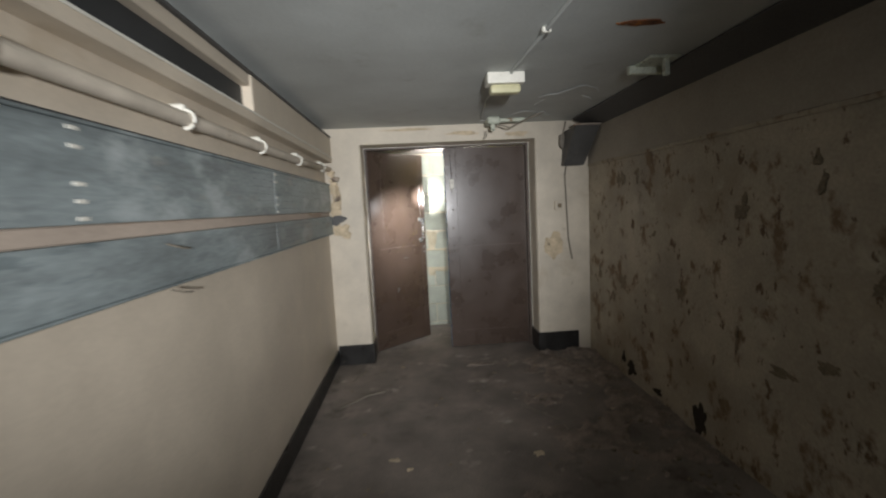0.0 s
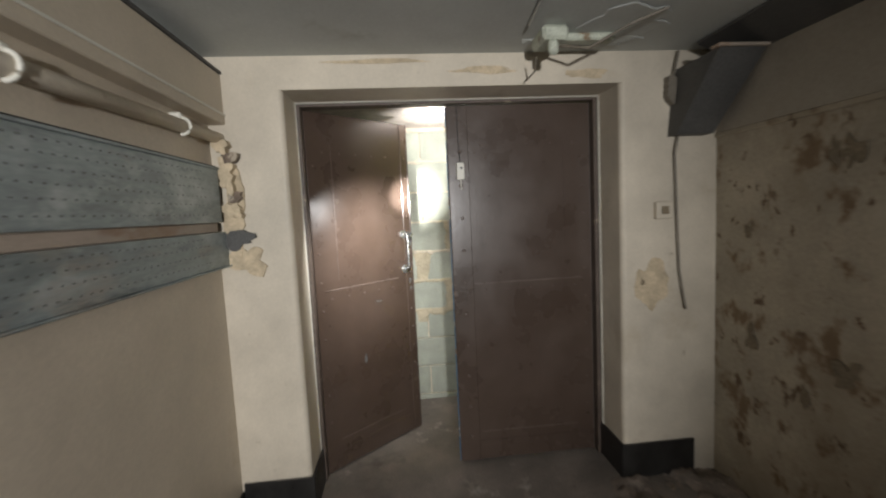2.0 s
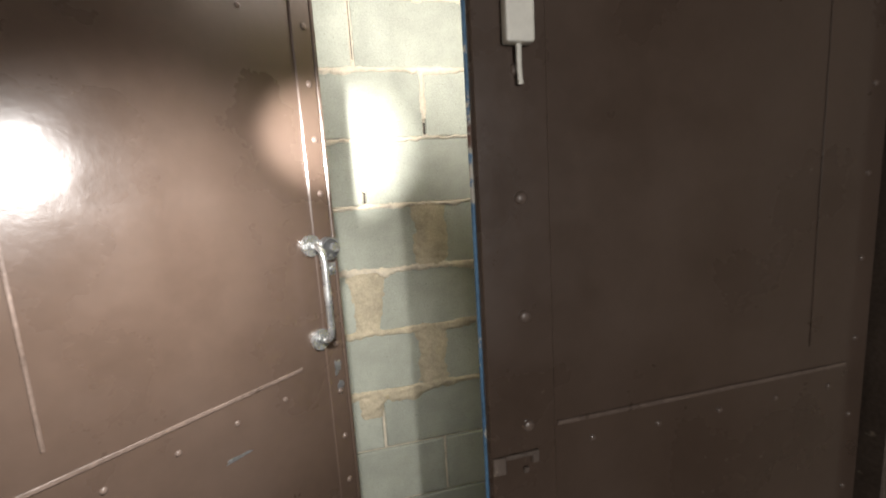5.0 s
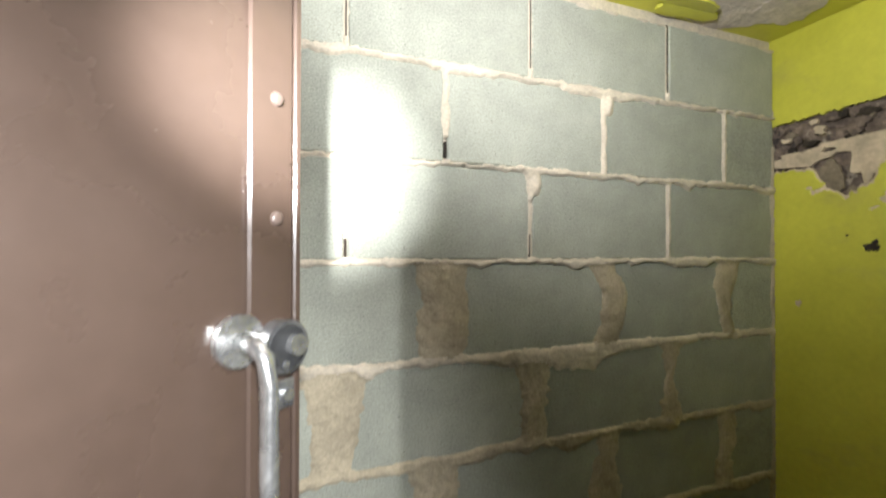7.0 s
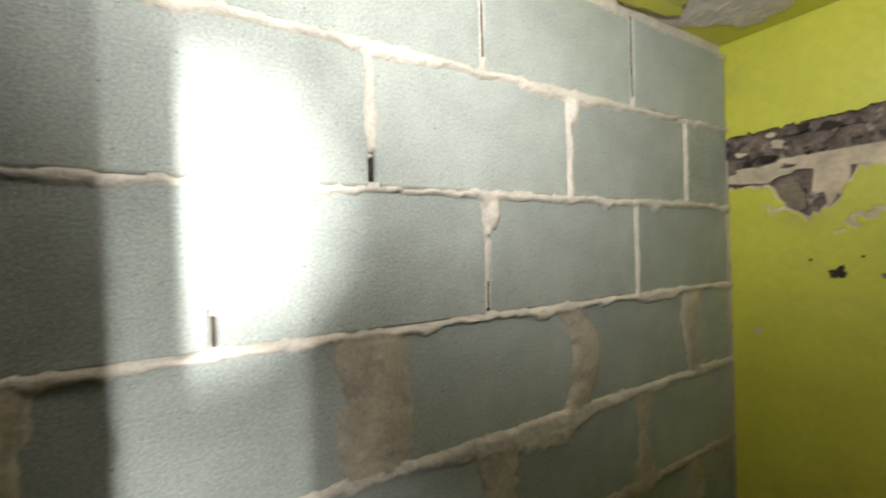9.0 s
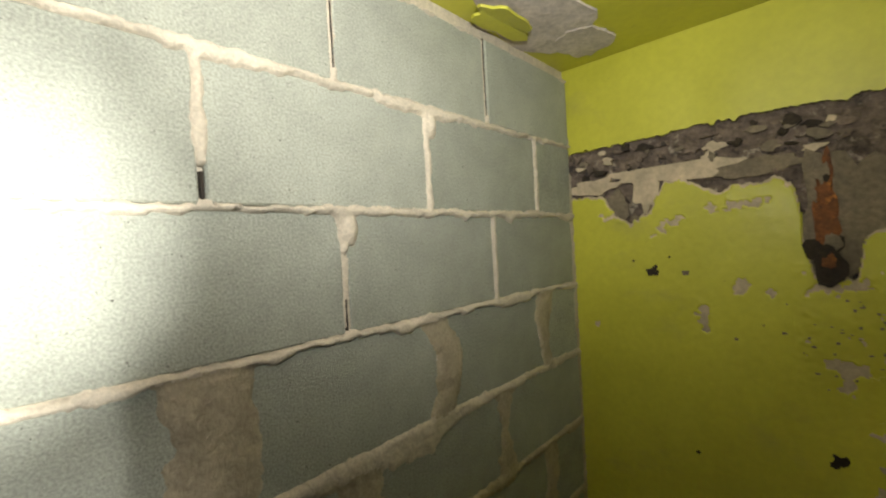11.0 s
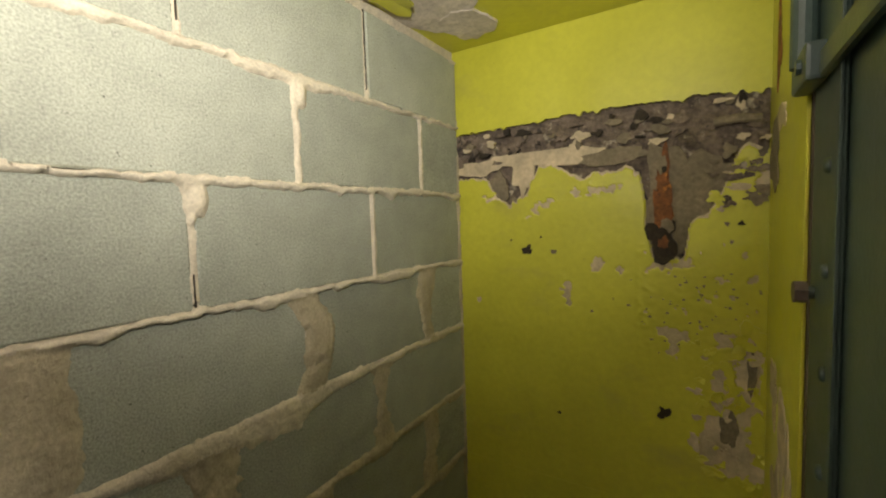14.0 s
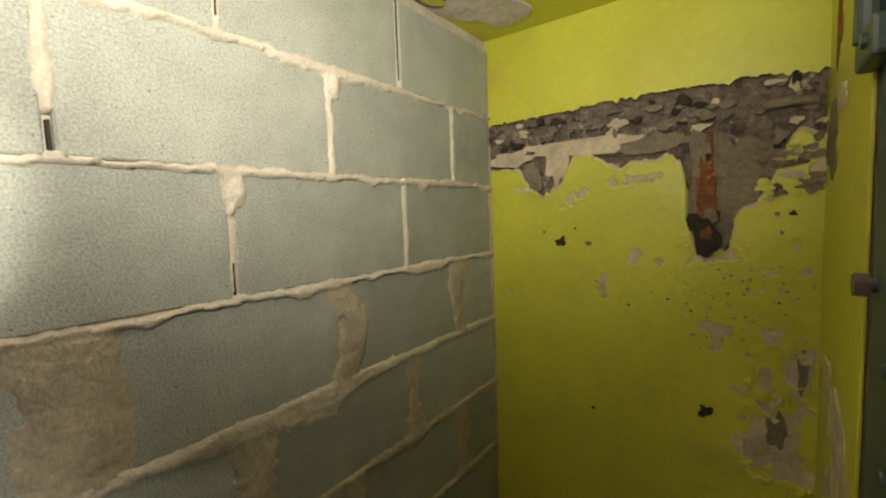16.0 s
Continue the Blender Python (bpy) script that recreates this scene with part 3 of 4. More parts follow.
part("stile_flange", bx(0.167, 0.175, 0.0302, 0.0335, 0.02, 2.02, 0.003), TEAL, right)
part("stile", bx(0.68, 0.755, 0.0245, 0.034, 0.02, 2.02, 0.003), TEAL, right)
for z in (0.12, 0.98, 1.88):
    part("rail", bx(0.179, 0.678, 0.0245, 0.033, z - 0.05, z + 0.05, 0.003), TEAL, right)
bolts(right, [(-0.112, 0.08 + 0.137 * k) for k in range(14)], 0.030, (0, 1, 0), TEAL, 0.011, "inner_bolt")
for z in (1.755, 0.35):
    hinge = part("hinge", tube([(-0.028, 0.046, z - 0.02), (-0.028, 0.046, z + 0.085)], 0.017, sides=14), TEAL, right, "heavy teal strap hinge")
    part("knuckle", tube([(-0.028, 0.046, z + 0.0855), (-0.028, 0.046, z + 0.094)], 0.013, sides=12), TEAL, hinge)
    part("strap", box(-0.105, 0.004, 0.0305, 0.056, z - 0.055, z - 0.005, 0.006, seg=2), TEAL, hinge)
    part("strap_bolt", tube([(-0.075, 0.0555, z - 0.03), (-0.075, 0.062, z - 0.03)], 0.010, sides=8), TEAL, hinge)
part("hinge_strap", box(-0.62, -0.106, 0.0305, 0.042, 1.70, 1.735, 0.003), TEAL, right, "long teal hinge strap")
stud = part("hinge_stud", tube([(-0.04, 0.030, 1.41), (-0.04, 0.052, 1.41)], 0.010, sides=12), TEAL, right, "protruding door stud")
part("nut", tube([(-0.04, 0.038, 1.41), (-0.04, 0.054, 1.41)], 0.017, sides=6), FRAME, stud)

for k, (u, z, w, h) in enumerate(((0.790, 1.0, 0.022, 0.030), (0.755, 1.012, 0.050, 0.008), (0.728, 1.006, 0.012, 0.022), (0.745, 0.985, 0.010, 0.010))):
    part("hasp_plate", box(-u - w / 2, -u + w / 2, -0.0105, -0.0063, z - h / 2, z + h / 2, 0.0015), FRAME, right, "broken paint-smeared hasp plate")

tag = thing("hanging_alarm_sensor", "small white plastic sensor hanging on a thin cord from the door", "sensor")
part("sensor_body", box(0.008, 0.050, -0.030, -0.009, 1.630, 1.722, 0.005, seg=2), WHITE, tag)
part("sensor_lens", tube([(0.033, -0.0302, 1.692), (0.033, -0.032, 1.692)], 0.006, sides=10), DARK, tag)
part("sensor_lead", tube([(0.029, -0.019, 1.632), (0.029, -0.019, 1.60), (0.032, -0.016, 1.578)], 0.004, sides=6), WHITE, tag)
part("cord", tube([(0.029, -0.019, 1.72), (0.024, -0.012, 1.85), (0.022, -0.008, 2.03)], 0.0022, sides=6), DARK, tag)

# ---------------------------------------------------------------- lobby behind the doors
structure("ceiling", box(0.50, 1.5, 0.03, 1.2, 2.095, 2.25), YELLOW, "yellow painted lobby ceiling with a bare concrete patch", "ceiling")
# Left ceiling not yellow, which also cuts yellow bounce into the leaf's shadow.
structure("ceiling", box(-1.4, 0.50, 0.03, 1.2, 2.095, 2.25), CEMENT, "bare concrete lobby ceiling", "ceiling")
# Unseen wall added to close the lobby; dull colour limits yellow bounce.
wall_lobby_west = structure("wall_lobby_west", box(-1.4, -1.2, 0.03, BY, 0, 2.095), SCREED, "unseen lobby side wall, coloured to keep yellow bounce down", "wall")
for k, (u, v, w, h) in enumerate(((0.93, 0.78, 0.42, 0.27), (0.80, 0.84, 0.26, 0.14), (1.05, 0.74, 0.18, 0.14))):
    structure("bare_concrete_patch", flake(u, v, w, h, 0.004 + 0.001 * k, "z", 2.095, 210 + k, rough=0.5), CEMENT, "bare pinkish concrete where ceiling paint fell off", "ceiling patch")
structure("loose_paint", flake(0.76, 0.83, 0.20, 0.10, 0.006, "z", 2.085, 221, rough=0.4, lift=0.014), YELLOW, "curling flake of yellow ceiling paint", "paint flake")

# the yellow wall: a plaster skin with a broken chase across it, over rough brickwork
bm = bmesh.new()
ny, nz = 60, 150
grid = []
for i in range(ny + 1):
    row = []
    for j in range(nz + 1):
        y, z = 0.03 + (BY + 0.06 - 0.03) * i / ny, 0.55 + 1.545 * j / nz
        d = 0.016 * noise.noise((y * 24, z * 30, 1.0)) + 0.014 * abs(noise.noise((y * 60, z * 60, 4.0)))
        row.append(bm.verts.new((YX + 0.016 + d, y, z)))
    grid.append(row)
for i in range(ny):
    for j in range(nz):
        bm.faces.new((grid[i][j], grid[i + 1][j], grid[i + 1][j + 1], grid[i][j + 1]))
wall_yellow = structure("wall_yellow", box(YX + 0.05, YX + 0.25, 0.0, 1.2, 0, 2.25), RUBBLE, "bright yellow painted plaster wall with a broken chase", "wall")
part("brickwork", bm, RUBBLE, wall_yellow, "rough broken brickwork showing in the chase")


def skin(edge, other, side, name, seed):
    """A plaster sheet between a ragged edge (pairs of y, z) and a level one."""
    bm = bmesh.new()
    rows = []
    n = 150
    for i in range(n + 1):
        y = edge[0][0] + (edge[-1][0] - edge[0][0]) * i / n
        z = float(np.interp(y, [e[0] for e in edge], [e[1] for e in edge]))
        z += 0.014 * noise.noise((y * 24, seed, 0)) + 0.011 * noise.noise((y * 80, seed, 2))
        w = 0.004 * noise.noise((y * 9, z * 3, seed)) if side > 0 else 0.0
        rows.append([bm.verts.new(p) for p in ((YX + w, y, z), (YX, y, other), (YX + 0.04, y, other), (YX + 0.04, y, z + side * 0.006))])
    for a, b in zip(rows, rows[1:]):
        for k in range(4):
            bm.faces.new((a[k], a[(k + 1) % 4], b[(k + 1) % 4], b[k]))
    bm.faces.new(rows[0]), bm.faces.new(rows[-1])
    return part(name, bm, YELLOW if side > 0 else PLASTER, wall_yellow)


skin([(0.03, 1.815), (0.2, 1.825), (0.45, 1.83), (0.7, 1.82), (0.95, 1.815)], 2.094, 1, "plaster_skin", 3.0)
LOW_EDGE = [(0.03, 1.67), (0.075, 1.695), (0.095, 1.69), (0.12, 1.61), (0.16, 1.53), (0.20, 1.50), (0.212, 1.42), (0.29, 1.42), (0.305, 1.50), (0.31, 1.60), (0.325, 1.655),
      (0.40, 1.66), (0.48, 1.64), (0.53, 1.68), (0.60, 1.69), (0.66, 1.60), (0.70, 1.57), (0.75, 1.60), (0.78, 1.665), (0.83, 1.67), (0.95, 1.66)]
skin(LOW_EDGE, 0.0, -1, "plaster_skin", 7.0)
rnd = random.Random(17)
for k in range(60):
    u = 0.05 + 0.85 * rnd.random()
    v = rnd.uniform(1.725, 1.815)
    part("rubble_stone", flake(u, v, rnd.uniform(0.012, 0.045), rnd.uniform(0.010, 0.03), rnd.uniform(0.006, 0.016), "x", YX + 0.016, 900 + k, rough=0.7, sides=11),
         (RUBBLE, SCREED, RUBBLE, PLASTER, HOLE)[k % 5], wall_yellow)
# cement under the chase, in front of the brickwork
for k, (u, v, w, h, m) in enumerate(((0.56, 1.712, 0.34, 0.045, PLASTER), (0.66, 1.67, 0.07, 0.13, PLASTER), (0.82, 1.70, 0.16, 0.05, PLASTER), (0.40, 1.70, 0.2, 0.05, SCREED),
                                     (0.25, 1.56, 0.15, 0.31, SCREED), (0.17, 1.60, 0.14, 0.16, SCREED), (0.745, 1.62, 0.07, 0.11, SCREED), (0.675, 1.575, 0.05, 0.06, SCREED))):
    part("render_patch", flake(u, v, w, h, 0.008, "x", YX + 0.012, 240 + k, rough=0.45), m, wall_yellow)
iron = thing("rusted_bracket", "rusted iron fixing plate set into the broken plaster", "bracket")
part("iron_bar", box(YX - 0.004, YX + 0.02, 0.250, 0.278, 1.45, 1.69, 0.006), RUST, iron)
for k, (u, v, w, h) in enumerate(((0.260, 1.625, 0.040, 0.13), (0.266, 1.545, 0.044, 0.16), (0.262, 1.475, 0.054, 0.09))):
    part("rust_scale", flake(u, v, w, h, 0.005, "x", YX - 0.001, 271 + k, rough=0.8), (RUST, RUST, HOLE)[k], iron, "scaly rust bulging out of the plaster")
part("iron_stub", tube([(YX + 0.006, 0.055, 1.752), (YX - 0.004, 0.10, 1.756), (YX + 0.006, 0.15, 1.755)], 0.011, sides=8), SCREED, iron, "mortar-crusted bar stub")
part("iron_foot", flake(0.262, 1.445, 0.062, 0.085, 0.016, "x", YX + 0.004, 261, rough=0.4), HOLE, iron, "dark crusted iron foot")
part("rust_scab", flake(0.262, 1.452, 0.026, 0.036, 0.006, "x", YX - 0.012, 264, rough=0.5), RUST, iron, "orange rust scab")
for k, (v, h) in enumerate(((1.495, 0.05), (1.665, 0.055))):
    part("rust_crust", flake(0.256 + 0.012 * k, v, 0.026, h, 0.005, "x", YX - 0.003, 265 + k, rough=0.6), SCREED, iron, "dark flaking rust crust")
part("iron_hole", flake(0.262, 1.65, 0.018, 0.022, 0.004, "x", YX - 0.004, 263, rough=0.2), HOLE, iron)

# the yellow paint film, missing where it has peeled off the plaster
PEELED = ((0.44, 1.39, 0.03, 0.035), (0.525, 1.30, 0.026, 0.065), (0.235, 1.205, 0.07, 0.045), (0.235, 1.165, 0.02, 0.05), (0.12, 1.20, 0.045, 0.05), (0.137, 1.09, 0.035, 0.06), (0.13, 1.035, 0.035, 0.05),
          (0.115, 0.92, 0.125, 0.17), (0.065, 1.085, 0.065, 0.20), (0.82, 1.26, 0.02, 0.03), (0.50, 1.60, 0.03, 0.03), (0.42, 1.605, 0.08, 0.02), (0.585, 1.575, 0.05, 0.02), (0.615, 1.555, 0.02, 0.03),
          (0.37, 1.38, 0.02, 0.018), (0.27, 1.39, 0.06, 0.035), (0.215, 1.395, 0.04, 0.035), (0.055, 0.86, 0.03, 0.06), (0.04, 1.60, 0.03, 0.04), (0.085, 1.43, 0.02, 0.02), (0.16, 1.30, 0.015, 0.012),
          (0.13, 1.36, 0.02, 0.012), (0.19, 1.33, 0.012, 0.02), (0.10, 1.31, 0.012, 0.018), (0.21, 1.27, 0.014, 0.01), (0.065, 1.36, 0.015, 0.03), (0.165, 1.15, 0.02, 0.014), (0.72, 1.60, 0.16, 0.02), (0.645, 1.53, 0.03, 0.012))


def film(y, z):
    """Height of the paint film; under zero where it is gone, lifting a little along its broken edges."""
    wy = y + 0.019 * n3(y * 26, z * 26, 21) + 0.012 * n3(y * 75, z * 75, 22)
    wz = z + 0.020 * n3(y * 28, z * 28, 23) + 0.012 * n3(y * 80, z * 80, 24)
    near = 9.0
    for u, v, w, h in PEELED:
        d = math.hypot((wy - u) / (w / 2), (wz - v) / (h / 2)) - 1
        near = min(near, d * min(w, h) / 2)
    if y < 0.33 and 1.1 < z < 1.45:
        near = min(near, 0.012 * (0.56 - n3(y * 60, z * 60, 25)) + 0.012 * abs(z - 1.28))
    top = float(np.interp(y, [e[0] for e in LOW_EDGE], [e[1] for e in LOW_EDGE])) + 0.014 * n3(y * 24, 7.0, 0) + 0.011 * n3(y * 80, 7.0, 2)
    near = min(near, top - 0.006 - z + 0.008 * n3(y * 40, z * 40, 26))
    if near < 0:
        return -0.004
    return 0.0016 + 0.007 * math.exp(-near / 0.007) * max(0.0, n3(y * 14, z * 14, 27) + 0.15) + 0.0012 * n3(y * 10, z * 10, 28) + 0.0005 * n3(y * 45, z * 45, 29)


step_y = 0.0036
cy, cz = int((BY + 0.03 - 0.032) / step_y), int((1.72 - 0.70) / step_y)
heights = [[film(0.032 + step_y * i, 0.70 + step_y * j) for j in range(cz + 1)] for i in range(cy + 1)]
verts, faces, index = [], [], {}


def film_corner(i, j):
    if (i, j) not in index:
        index[(i, j)] = len(verts)
        verts.append((YX - heights[i][j], 0.032 + step_y * i, 0.70 + step_y * j))
    return index[(i, j)]


for i in range(cy):
    for j in range(cz):
        quad = ((i, j), (i + 1, j), (i + 1, j + 1), (i, j + 1))
        if max(heights[a][b] for a, b in quad) > 0:
            faces.append([film_corner(a, b) for a, b in quad])
me = bpy.data.meshes.new("paint_film")
me.from_pydata(verts, [], faces)
me.materials.append(YELLOW)
me.polygons.foreach_set("use_smooth", [True] * len(faces))
paint = new("paint_film", me)
paint.parent = wall_yellow
part("paint_film", box(YX - 0.0025, YX - 0.0005, 0.032, BY, 0, 0.70), YELLOW, wall_yellow)
for k, (u, v, w, h, m) in enumerate((
        (0.645, 1.43, 0.035, 0.028, HOLE), (0.56, 1.425, 0.018, 0.014, SCREED), (0.26, 0.98, 0.026, 0.03, HOLE), (0.11, 0.965, 0.035, 0.08, SCREED), (0.065, 1.13, 0.022, 0.10, SCREED), (0.12, 1.50, 0.011, 0.012, SCREED),
        (0.092, 1.50, 0.013, 0.012, HOLE), (0.11, 1.455, 0.009, 0.010, SCREED), (0.45, 1.25, 0.010, 0.009, SCREED), (0.55, 0.92, 0.009, 0.008, HOLE), (0.70, 1.46, 0.007, 0.006, HOLE), (0.60, 1.47, 0.007, 0.007, HOLE))):
    part("wall_hole", flake(u, v, w, h, 0.0015, "x", YX - 0.0025, 280 + k, rough=0.6), m, wall_yellow)
for k, (u, v, w, h) in enumerate(((0.07, 1.215, 0.06, 0.07), (0.05, 0.96, 0.05, 0.10), (0.035, 1.08, 0.02, 0.13), (0.14, 0.85, 0.05, 0.02))):
    part("curled_flake", flake(u, v, w, h, 0.004, "x", YX - 0.003, 380 + k, rough=0.6, lift=0.008), YELLOW, wall_yellow, "curled flake of yellow paint")

# broken scraps where the chase runs into the corner, and lifted paint round the lower bare patches
rnd = random.Random(71)
for k in range(34):
    u, v = rnd.uniform(0.035, 0.15), rnd.uniform(1.53, 1.72)
    w = rnd.uniform(0.012, 0.040)
    part("plaster_scrap", flake(u, v, w, w * rnd.uniform(0.4, 1.0), 0.005, "x", YX - 0.002, 1400 + k, rough=0.8, lift=rnd.uniform(0.0, 0.006), sides=14),
         (SCREED, PLASTER, YELLOW, RUBBLE, SCREED)[k % 5], wall_yellow)
for k in range(46):
    u, v = rnd.uniform(0.035, 0.19), rnd.uniform(0.80, 1.24)
    w = rnd.uniform(0.008, 0.030)
    part("curled_flake", flake(u, v, w, w * rnd.uniform(0.5, 1.6), 0.0025, "x", YX - 0.003, 1500 + k, rough=0.9, lift=rnd.uniform(0.003, 0.010), sides=12),
         (YELLOW, YELLOW, PLASTER)[k % 3], wall_yellow)

# crumbs and pinholes in the loosened paint under the bracket
rnd = random.Random(53)
specks = None
for k in range(55):
    u = min(0.45, max(0.05, rnd.gauss(0.20, 0.085)))
    v = rnd.gauss(1.29, 0.065) - 0.12 * (u - 0.2)
    w = rnd.uniform(0.003, 0.011)
    specks = flake(u, v, w, w * rnd.uniform(0.4, 0.9), 0.0022, "x", YX - 0.0022, 1200 + k, specks, rough=0.6, sides=7)
part("pinholes", specks, SCREED, wall_yellow, "scatter of dark pinholes and cracks in the paint")

# return beside the door leaf
ret = structure("wall_return", box(0.775, YX + 0.05, 0.0305, 0.036, 0, 2.094, 0.001), YELLOW, "yellow painted return beside the steel door", "wall")
for k, (u, v, w, h, m) in enumerate(((1.06, 1.14, 0.10, 0.12, PLASTER), (0.95, 1.08, 0.09, 0.22, PLASTER), (0.99, 0.92, 0.14, 0.14, PLASTER), (1.12, 1.66, 0.12, 0.14, SCREED), (1.02, 1.72, 0.12, 0.05, PLASTER),
                                     (1.08, 1.88, 0.06, 0.14, RUST), (0.86, 1.0, 0.06, 0.2, PLASTER))):
    part("peeled_spot", flake(u, -v, w, h, 0.002, "y", 0, 400 + k, rough=0.7), m, ret).matrix_basis = pose(0, 0.0362, 0, 180, 0, 0)

# ---------------------------------------------------------------- block wall, built of single blocks
wall_block = structure("wall_block", box(-1.2, YX + 0.05, BY + 0.012, BY + 0.20, 0, 2.094), MORTAR, "unpainted grey concrete block wall with rough sandy mortar", "wall")
Z3, X0, BW, BH, J = 1.39, 0.305, 0.45, 0.225, 0.010
block_meshes = []
for length in (0.440,):
    for v in range(4):
        bm = box(-length / 2, length / 2, 0, 0.10, -0.1075, 0.1075, 0.0035)
        block_meshes.append(mesh_of("block", bm, BLOCK))
rnd = random.Random(3)
for c in range(-7, 3):
    z0 = Z3 + c * BH
    zlo = max(z0 + J / 2, 0.0)
    shift = 0.0 if c % 2 == 0 else BW / 2
    for k in range(-4, 3):
        x0 = X0 + shift + k * BW + J / 2
        x1 = x0 + BW - J
        cx0, cx1 = max(x0, -1.2), min(x1, YX - 0.003)
        if cx1 - cx0 < 0.03:
            continue
        if cx0 == x0 and cx1 == x1 and zlo > 0:
            b = new("block", block_meshes[rnd.randrange(4)])
            b.parent = wall_block
            b.location = ((x0 + x1) / 2, BY + rnd.uniform(-0.0015, 0.002), z0 + BH / 2)
            b.rotation_euler = (0, radians(rnd.uniform(-0.25, 0.25)), 0)
        elif z0 + BH - J / 2 - zlo > 0.02:
            part("block", box(cx0, cx1, BY, BY + 0.1, zlo, z0 + BH - J / 2, 0.0035), BLOCK, wall_block)


def mortar_height(x, z):
    """How far the mortar stands proud of the blocks (negative: hidden between them), and whether it is smeared on."""
    wx = x + 0.005 * n3(x * 22, z * 22, 1) + 0.004 * n3(x * 60, z * 60, 2)
    wz = z + 0.004 * n3(x * 16, z * 16, 3) + 0.006 * n3(x * 52, z * 52, 4) + 0.002 * n3(x * 130, z * 130, 5)
    c = round((wz - Z3) / BH)
    dz = wz - (Z3 + c * BH)
    best, smear = -0.008, False
    sag = max(0.0, n3(x * 5.5, c * 9.1, 6)) + 0.6 * max(0.0, n3(x * 15, c * 9.1, 7))
    body = 0.75 + 0.7 * n3(x * 4.0, c * 3.7, 15)
    if c == -1 and 0.25 < x < 0.60:
        sag += 1.0 * max(0.0, math.sin(math.pi * (x - 0.30) / 0.29))
    if c >= 0:
        w = 0.0075 * body + 0.003 * n3(x * 8, c * 5.0, 8) if dz > 0 else 0.008 * body + 0.026 * sag
        rise = 0.009
    else:
        w = 0.009 + 0.010 * n3(x * 7, c * 5.0, 8) if dz > 0 else 0.012 + 0.045 * sag
        rise = 0.006
    w = max(w, 0.004)
    h = rise * (1 - (dz / w) ** 4)
    if h > best:
        best, smear = max(h, -0.008), c < -1
    row = math.floor((z - Z3) / BH)
    shift = 0.0 if row % 2 == 0 else BW / 2
    k = round((wx - X0 - shift) / BW)
    seed = row * 13.1 + k * 3.3
    dx = wx - X0 - shift - k * BW
    t = (z - Z3) / BH - row
    if row >= 2:
        h = 0.003 * (1 - (dx / 0.004) ** 2) if t < 0.12 else (-0.0025 if abs(dx) < 0.0075 else -0.008)
    elif row >= 0:
        w = 0.0075 + 0.003 * n3(z * 20, seed, 9) + (0.010 * max(0.0, t - 0.72) / 0.28 if k == 0 else 0.0)
        if k == -1:
            w *= 1.35
        h = 0.006 * (1 - (dx / w) ** 4)
        if k == -1 and 0.05 < t < 0.26:
            h = -0.008
        if k == 0 and row == 0 and t < 0.66:
            h = -0.0025 if t > 0.06 and abs(dx) < 0.008 else -0.008
        if k == 0 and t > 0.70:
            h = max(h, 0.013 * (1 - ((dx - 0.012) / 0.019) ** 2 - ((t - 0.85) / 0.15) ** 2))
    else:
        if row == -1 and k == 0:
            dx -= 0.052 * math.sin(math.pi * (1 - t)) - 0.022
        if k == -1:
            dx += 0.034
        dx -= 0.034 * n3(z * 6, seed, 10) + 0.010 * n3(z * 26, seed, 16) + 0.010
        w = 0.032 + 0.028 * n3(z * 7, seed, 11) + 0.014 * abs(t - 0.5) + (0.016 if k == -1 else 0.0)
        if row == -1 and k == 0:
            w = 0.038 + 0.014 * abs(n3(z * 14, 5.0, 19))
        h = (0.0062 if row == -1 else 0.0046) * (1 - abs(dx / (w + 0.008 * n3(x * 45, z * 45, 17))) ** 4) + 0.0014 * n3(x * 9, z * 42, 18)
    if h > best:
        best, smear = h, row < 0
    corner = 0.005 * (1 - ((YX - wx) / (0.014 + 0.010 * n3(z * 9, 3.0, 12))) ** 2) if z < 1.75 else -0.008
    if corner > best:
        best, smear = corner, True
    if best > -0.004:
        best += 0.0018 * n3(x * 130, z * 130, 13) + 0.0016 * n3(x * 55, z * 55, 14) * (2.0 if c < 0 else 1.0)
    return max(best, -0.008), smear


step = 0.0045
cols, rows_n = int((YX - 0.002 + 0.55) / step), int((2.058 - 0.62) / step)
verts, faces, kinds, index = [], [], [], {}
field = []
for i in range(cols + 1):
    line = []
    for j in range(rows_n + 1):
        x, z = -0.55 + step * i, 0.62 + step * j
        h, sm = mortar_height(x, z)
        line.append((x, z, h, sm))
    field.append(line)


def corner_of(i, j):
    if (i, j) not in index:
        x, z, h, sm = field[i][j]
        index[(i, j)] = len(verts)
        verts.append((x, BY - h, z))
    return index[(i, j)]


for i in range(cols):
    for j in range(rows_n):
        quad = ((i, j), (i + 1, j), (i + 1, j + 1), (i, j + 1))
        if max(field[a][b][2] for a, b in quad) > -0.006:
            faces.append([corner_of(a, b) for a, b in quad])
            kinds.append(1 if field[i][j][3] else 0)
me = bpy.data.meshes.new("mortar")
me.from_pydata(verts, [], faces)
me.materials.append(MORTAR), me.materials.append(SMEAR)
me.polygons.foreach_set("material_index", kinds)
me.polygons.foreach_set("use_smooth", [True] * len(faces))
mortar = new("mortar", me)
mortar.parent = wall_block
tagged(mortar, "rough sandy mortar squeezed out and smeared over the joints", kind="stuff")
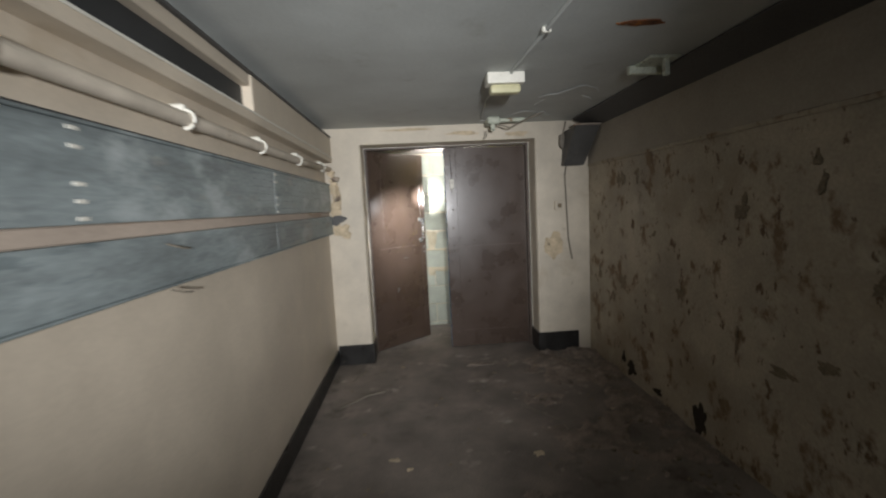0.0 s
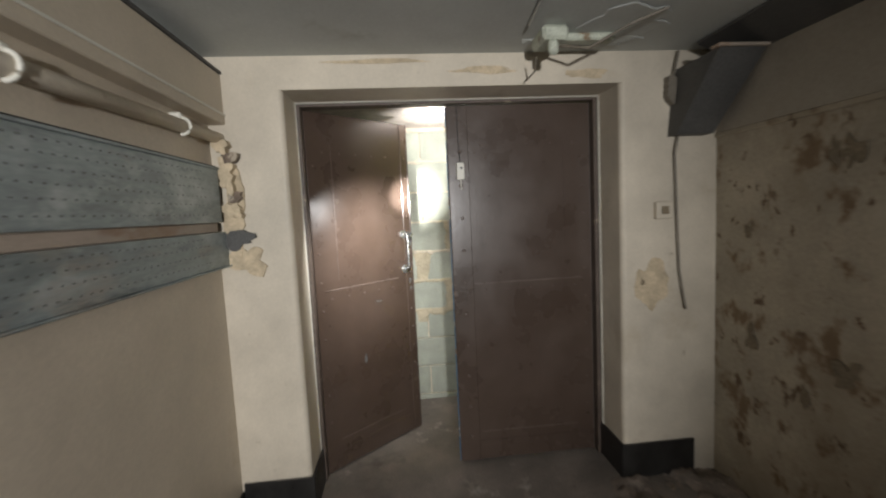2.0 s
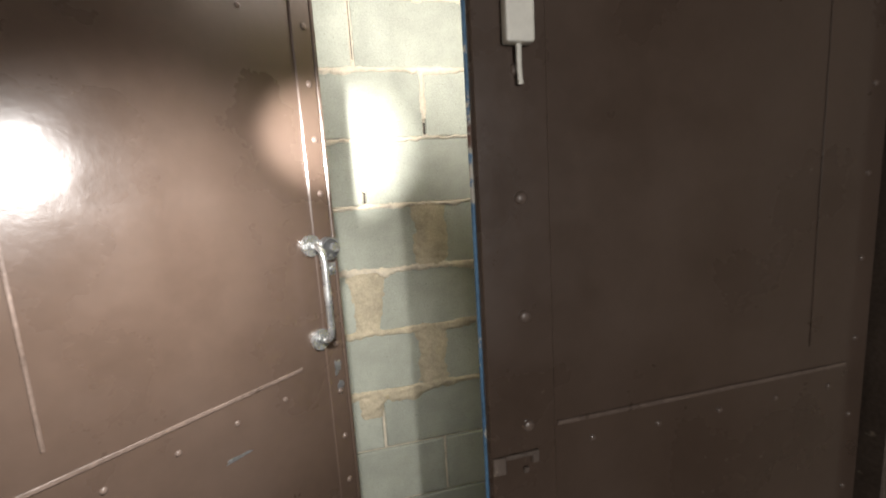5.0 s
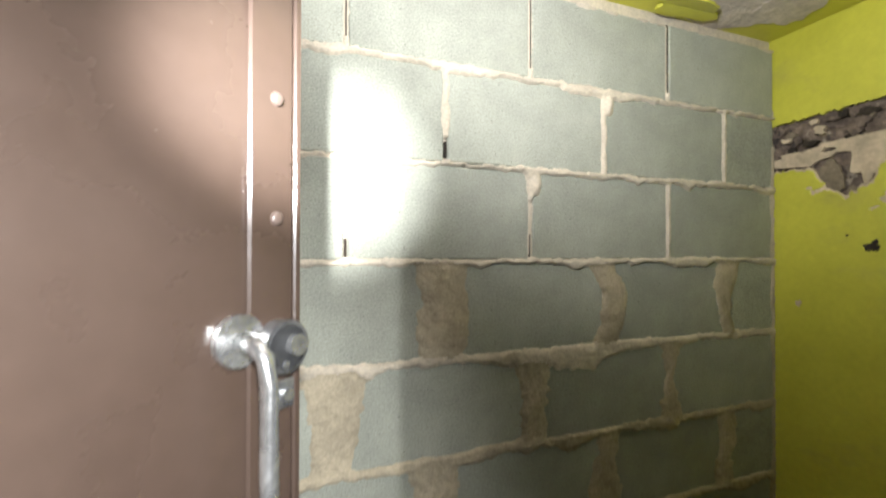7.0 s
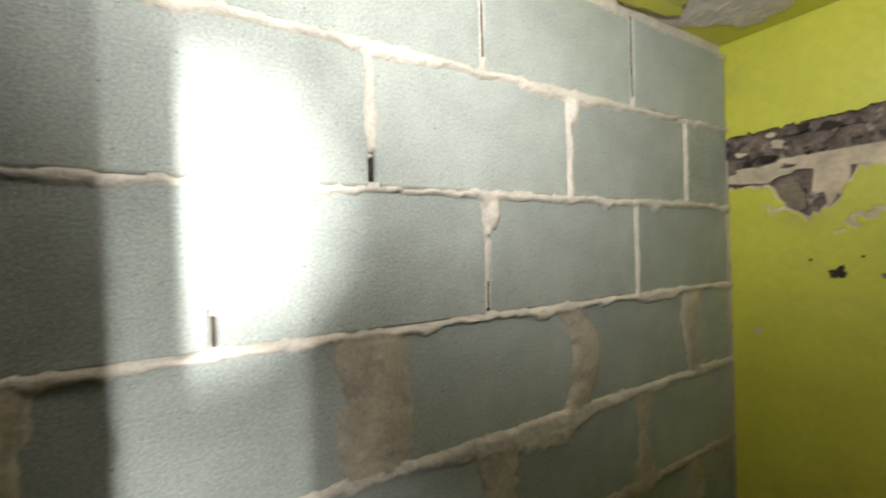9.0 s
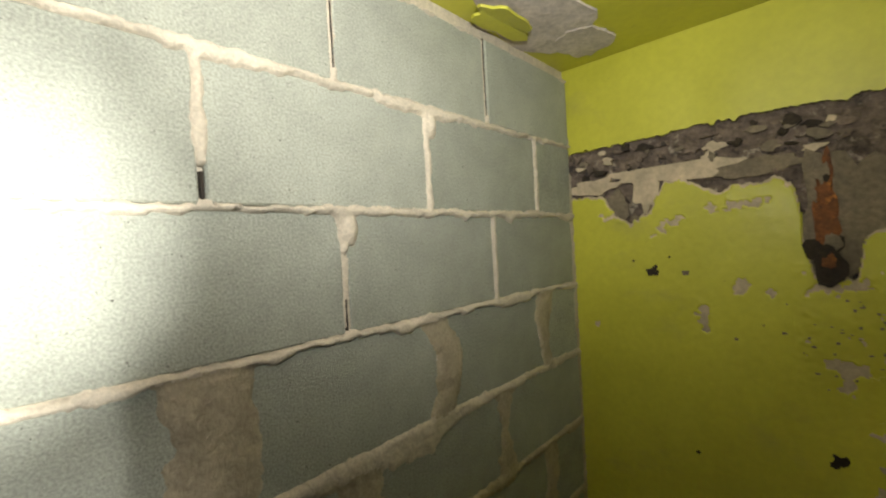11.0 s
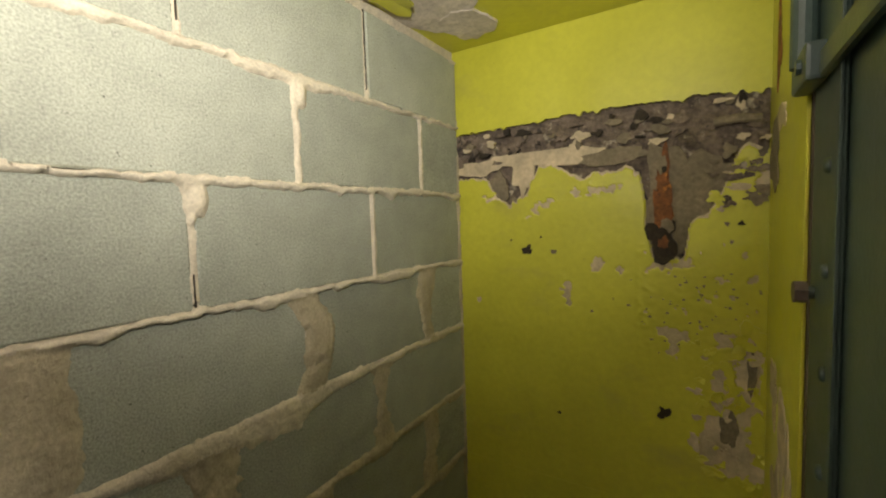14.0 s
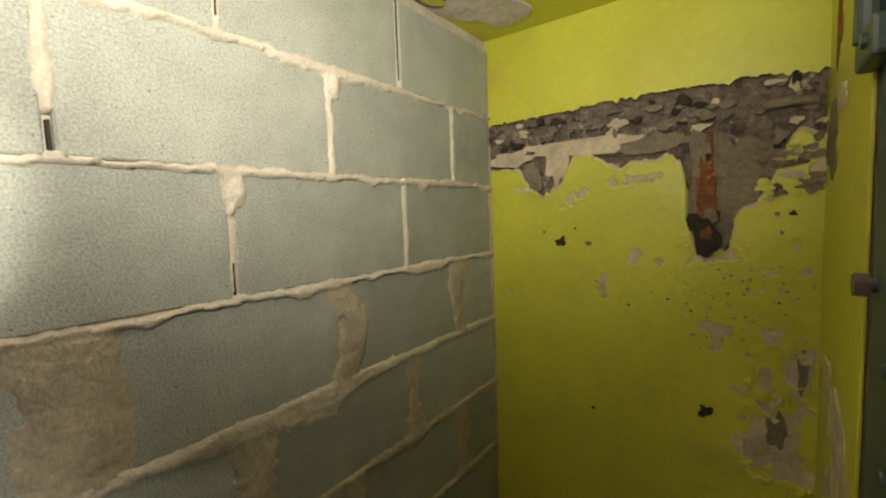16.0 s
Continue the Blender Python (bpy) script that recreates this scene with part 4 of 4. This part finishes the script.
# Dark fillers in the open joints: their deep shade is painted on.
for row in range(0, 3):
    z0 = Z3 + row * BH
    for k in range(-2, 3):
        x = X0 + (0.0 if row % 2 == 0 else BW / 2) + k * BW
        if not -0.6 < x < YX - 0.05:
            continue
        if row == 2:
            part("open_joint", box(x - 0.0016, x + 0.0014, BY + 0.0005, BY + 0.012, z0 + 0.024, z0 + BH - 0.004), HOLE if k < 3 else SMEAR, wall_block, "open joint with its depth painted dark")
        elif k == -1:
            part("open_joint", box(x - 0.0022, x + 0.0022, BY + 0.001, BY + 0.012, z0 + 0.010, z0 + 0.050), HOLE, wall_block, "open joint with its depth painted dark")
        elif k == 0 and row == 0:
            part("open_joint", box(x - 0.0040, x - 0.0014, BY + 0.0005, BY + 0.012, z0 + 0.010, z0 + 0.066), HOLE, wall_block, "open joint with its depth painted dark")

# ---------------------------------------------------------------- small things on the corridor floor
bm = bmesh.new()
nx, nyy = 70, 120
cells = []
for i in range(nx + 1):
    row = []
    for j in range(nyy + 1):
        x, y = 0.15 + (CX1 - 0.15) * i / nx, -2.9 + (2.9 + WY) * j / nyy
        edge = min(1.0, (x - 0.15) / 0.9) * min(1.0, (y + 2.9) / 1.6)
        h = 0.055 * edge * (0.25 + noise.noise((x * 3, y * 3, 2))) + 0.022 * edge * noise.noise((x * 11, y * 11, 5)) + 0.016 * edge * noise.noise((x * 34, y * 34, 8)) + 0.008 * edge * noise.noise((x * 80, y * 80, 9)) - 0.008
        row.append(bm.verts.new((x, y, h)))
    cells.append(row)
for i in range(nx):
    for j in range(nyy):
        bm.faces.new((cells[i][j], cells[i + 1][j], cells[i + 1][j + 1], cells[i][j + 1]))
tagged(new("rubble_dust", mesh_of("rubble_dust", bm, DUST, True)), "low spread of plaster dust and rubble along the damp wall", "rubble", kind="stuff")
rnd = random.Random(21)
chips = bmesh.new()
for k in range(170):
    x = 0.35 + 0.9 * rnd.random() ** 0.7 if k % 4 else -1.0 + 2.0 * rnd.random()
    y = -0.35 - 2.6 * rnd.random()
    s_ = rnd.uniform(0.006, 0.028)
    chips = flake(x, y, s_, s_ * rnd.uniform(0.5, 1.2), s_ * 0.3, "Z", 0.0, 600 + k, chips, rough=0.7, sides=7)
tagged(new("plaster_crumbs", mesh_of("plaster_crumbs", chips, SCREED)), "small crumbs of fallen plaster on the floor", "debris", kind="stuff")
for k, (x, y, w, h) in enumerate(((-0.54, -1.9, 0.05, 0.025), (-0.45, -2.0, 0.03, 0.02), (0.17, -2.3, 0.12, 0.08), (0.30, -1.95, 0.06, 0.04), (0.6, -0.75, 0.16, 0.1), (0.2, -0.5, 0.2, 0.1), (1.0, -1.5, 0.09, 0.06))):
    tagged(new("plaster_flake", mesh_of("plaster_flake", flake(x, y, w, h, 0.005, "Z", 0.0, 800 + k, rough=0.6), DUST if w > 0.1 else PLASTER)), "flat pale flake of fallen plaster", "debris", "fallen plaster flakes")
stick = tagged(new("stick", mesh_of("stick", tube([(-0.98, -1.2, 0.008), (-0.8, -1.02, 0.009), (-0.66, -0.96, 0.008)], 0.008, sides=6), CABLE)), "thin dark stick lying on the floor", "stick")
tagged(new("stick", mesh_of("stick", tube([(-0.96, -0.72, 0.007), (-0.86, -0.5, 0.007)], 0.006, sides=6), CABLE)), "short dark stick lying on the floor", "stick")
cr = tube([(0.35, -1.35, 0.003), (0.55, -1.6, 0.004), (0.6, -1.85, 0.003), (0.9, -2.0, 0.003)], 0.005, sides=6)
tagged(new("loose_wire", mesh_of("loose_wire", cr, CABLE)), "thin loose wire lying on the dusty floor", "wire")
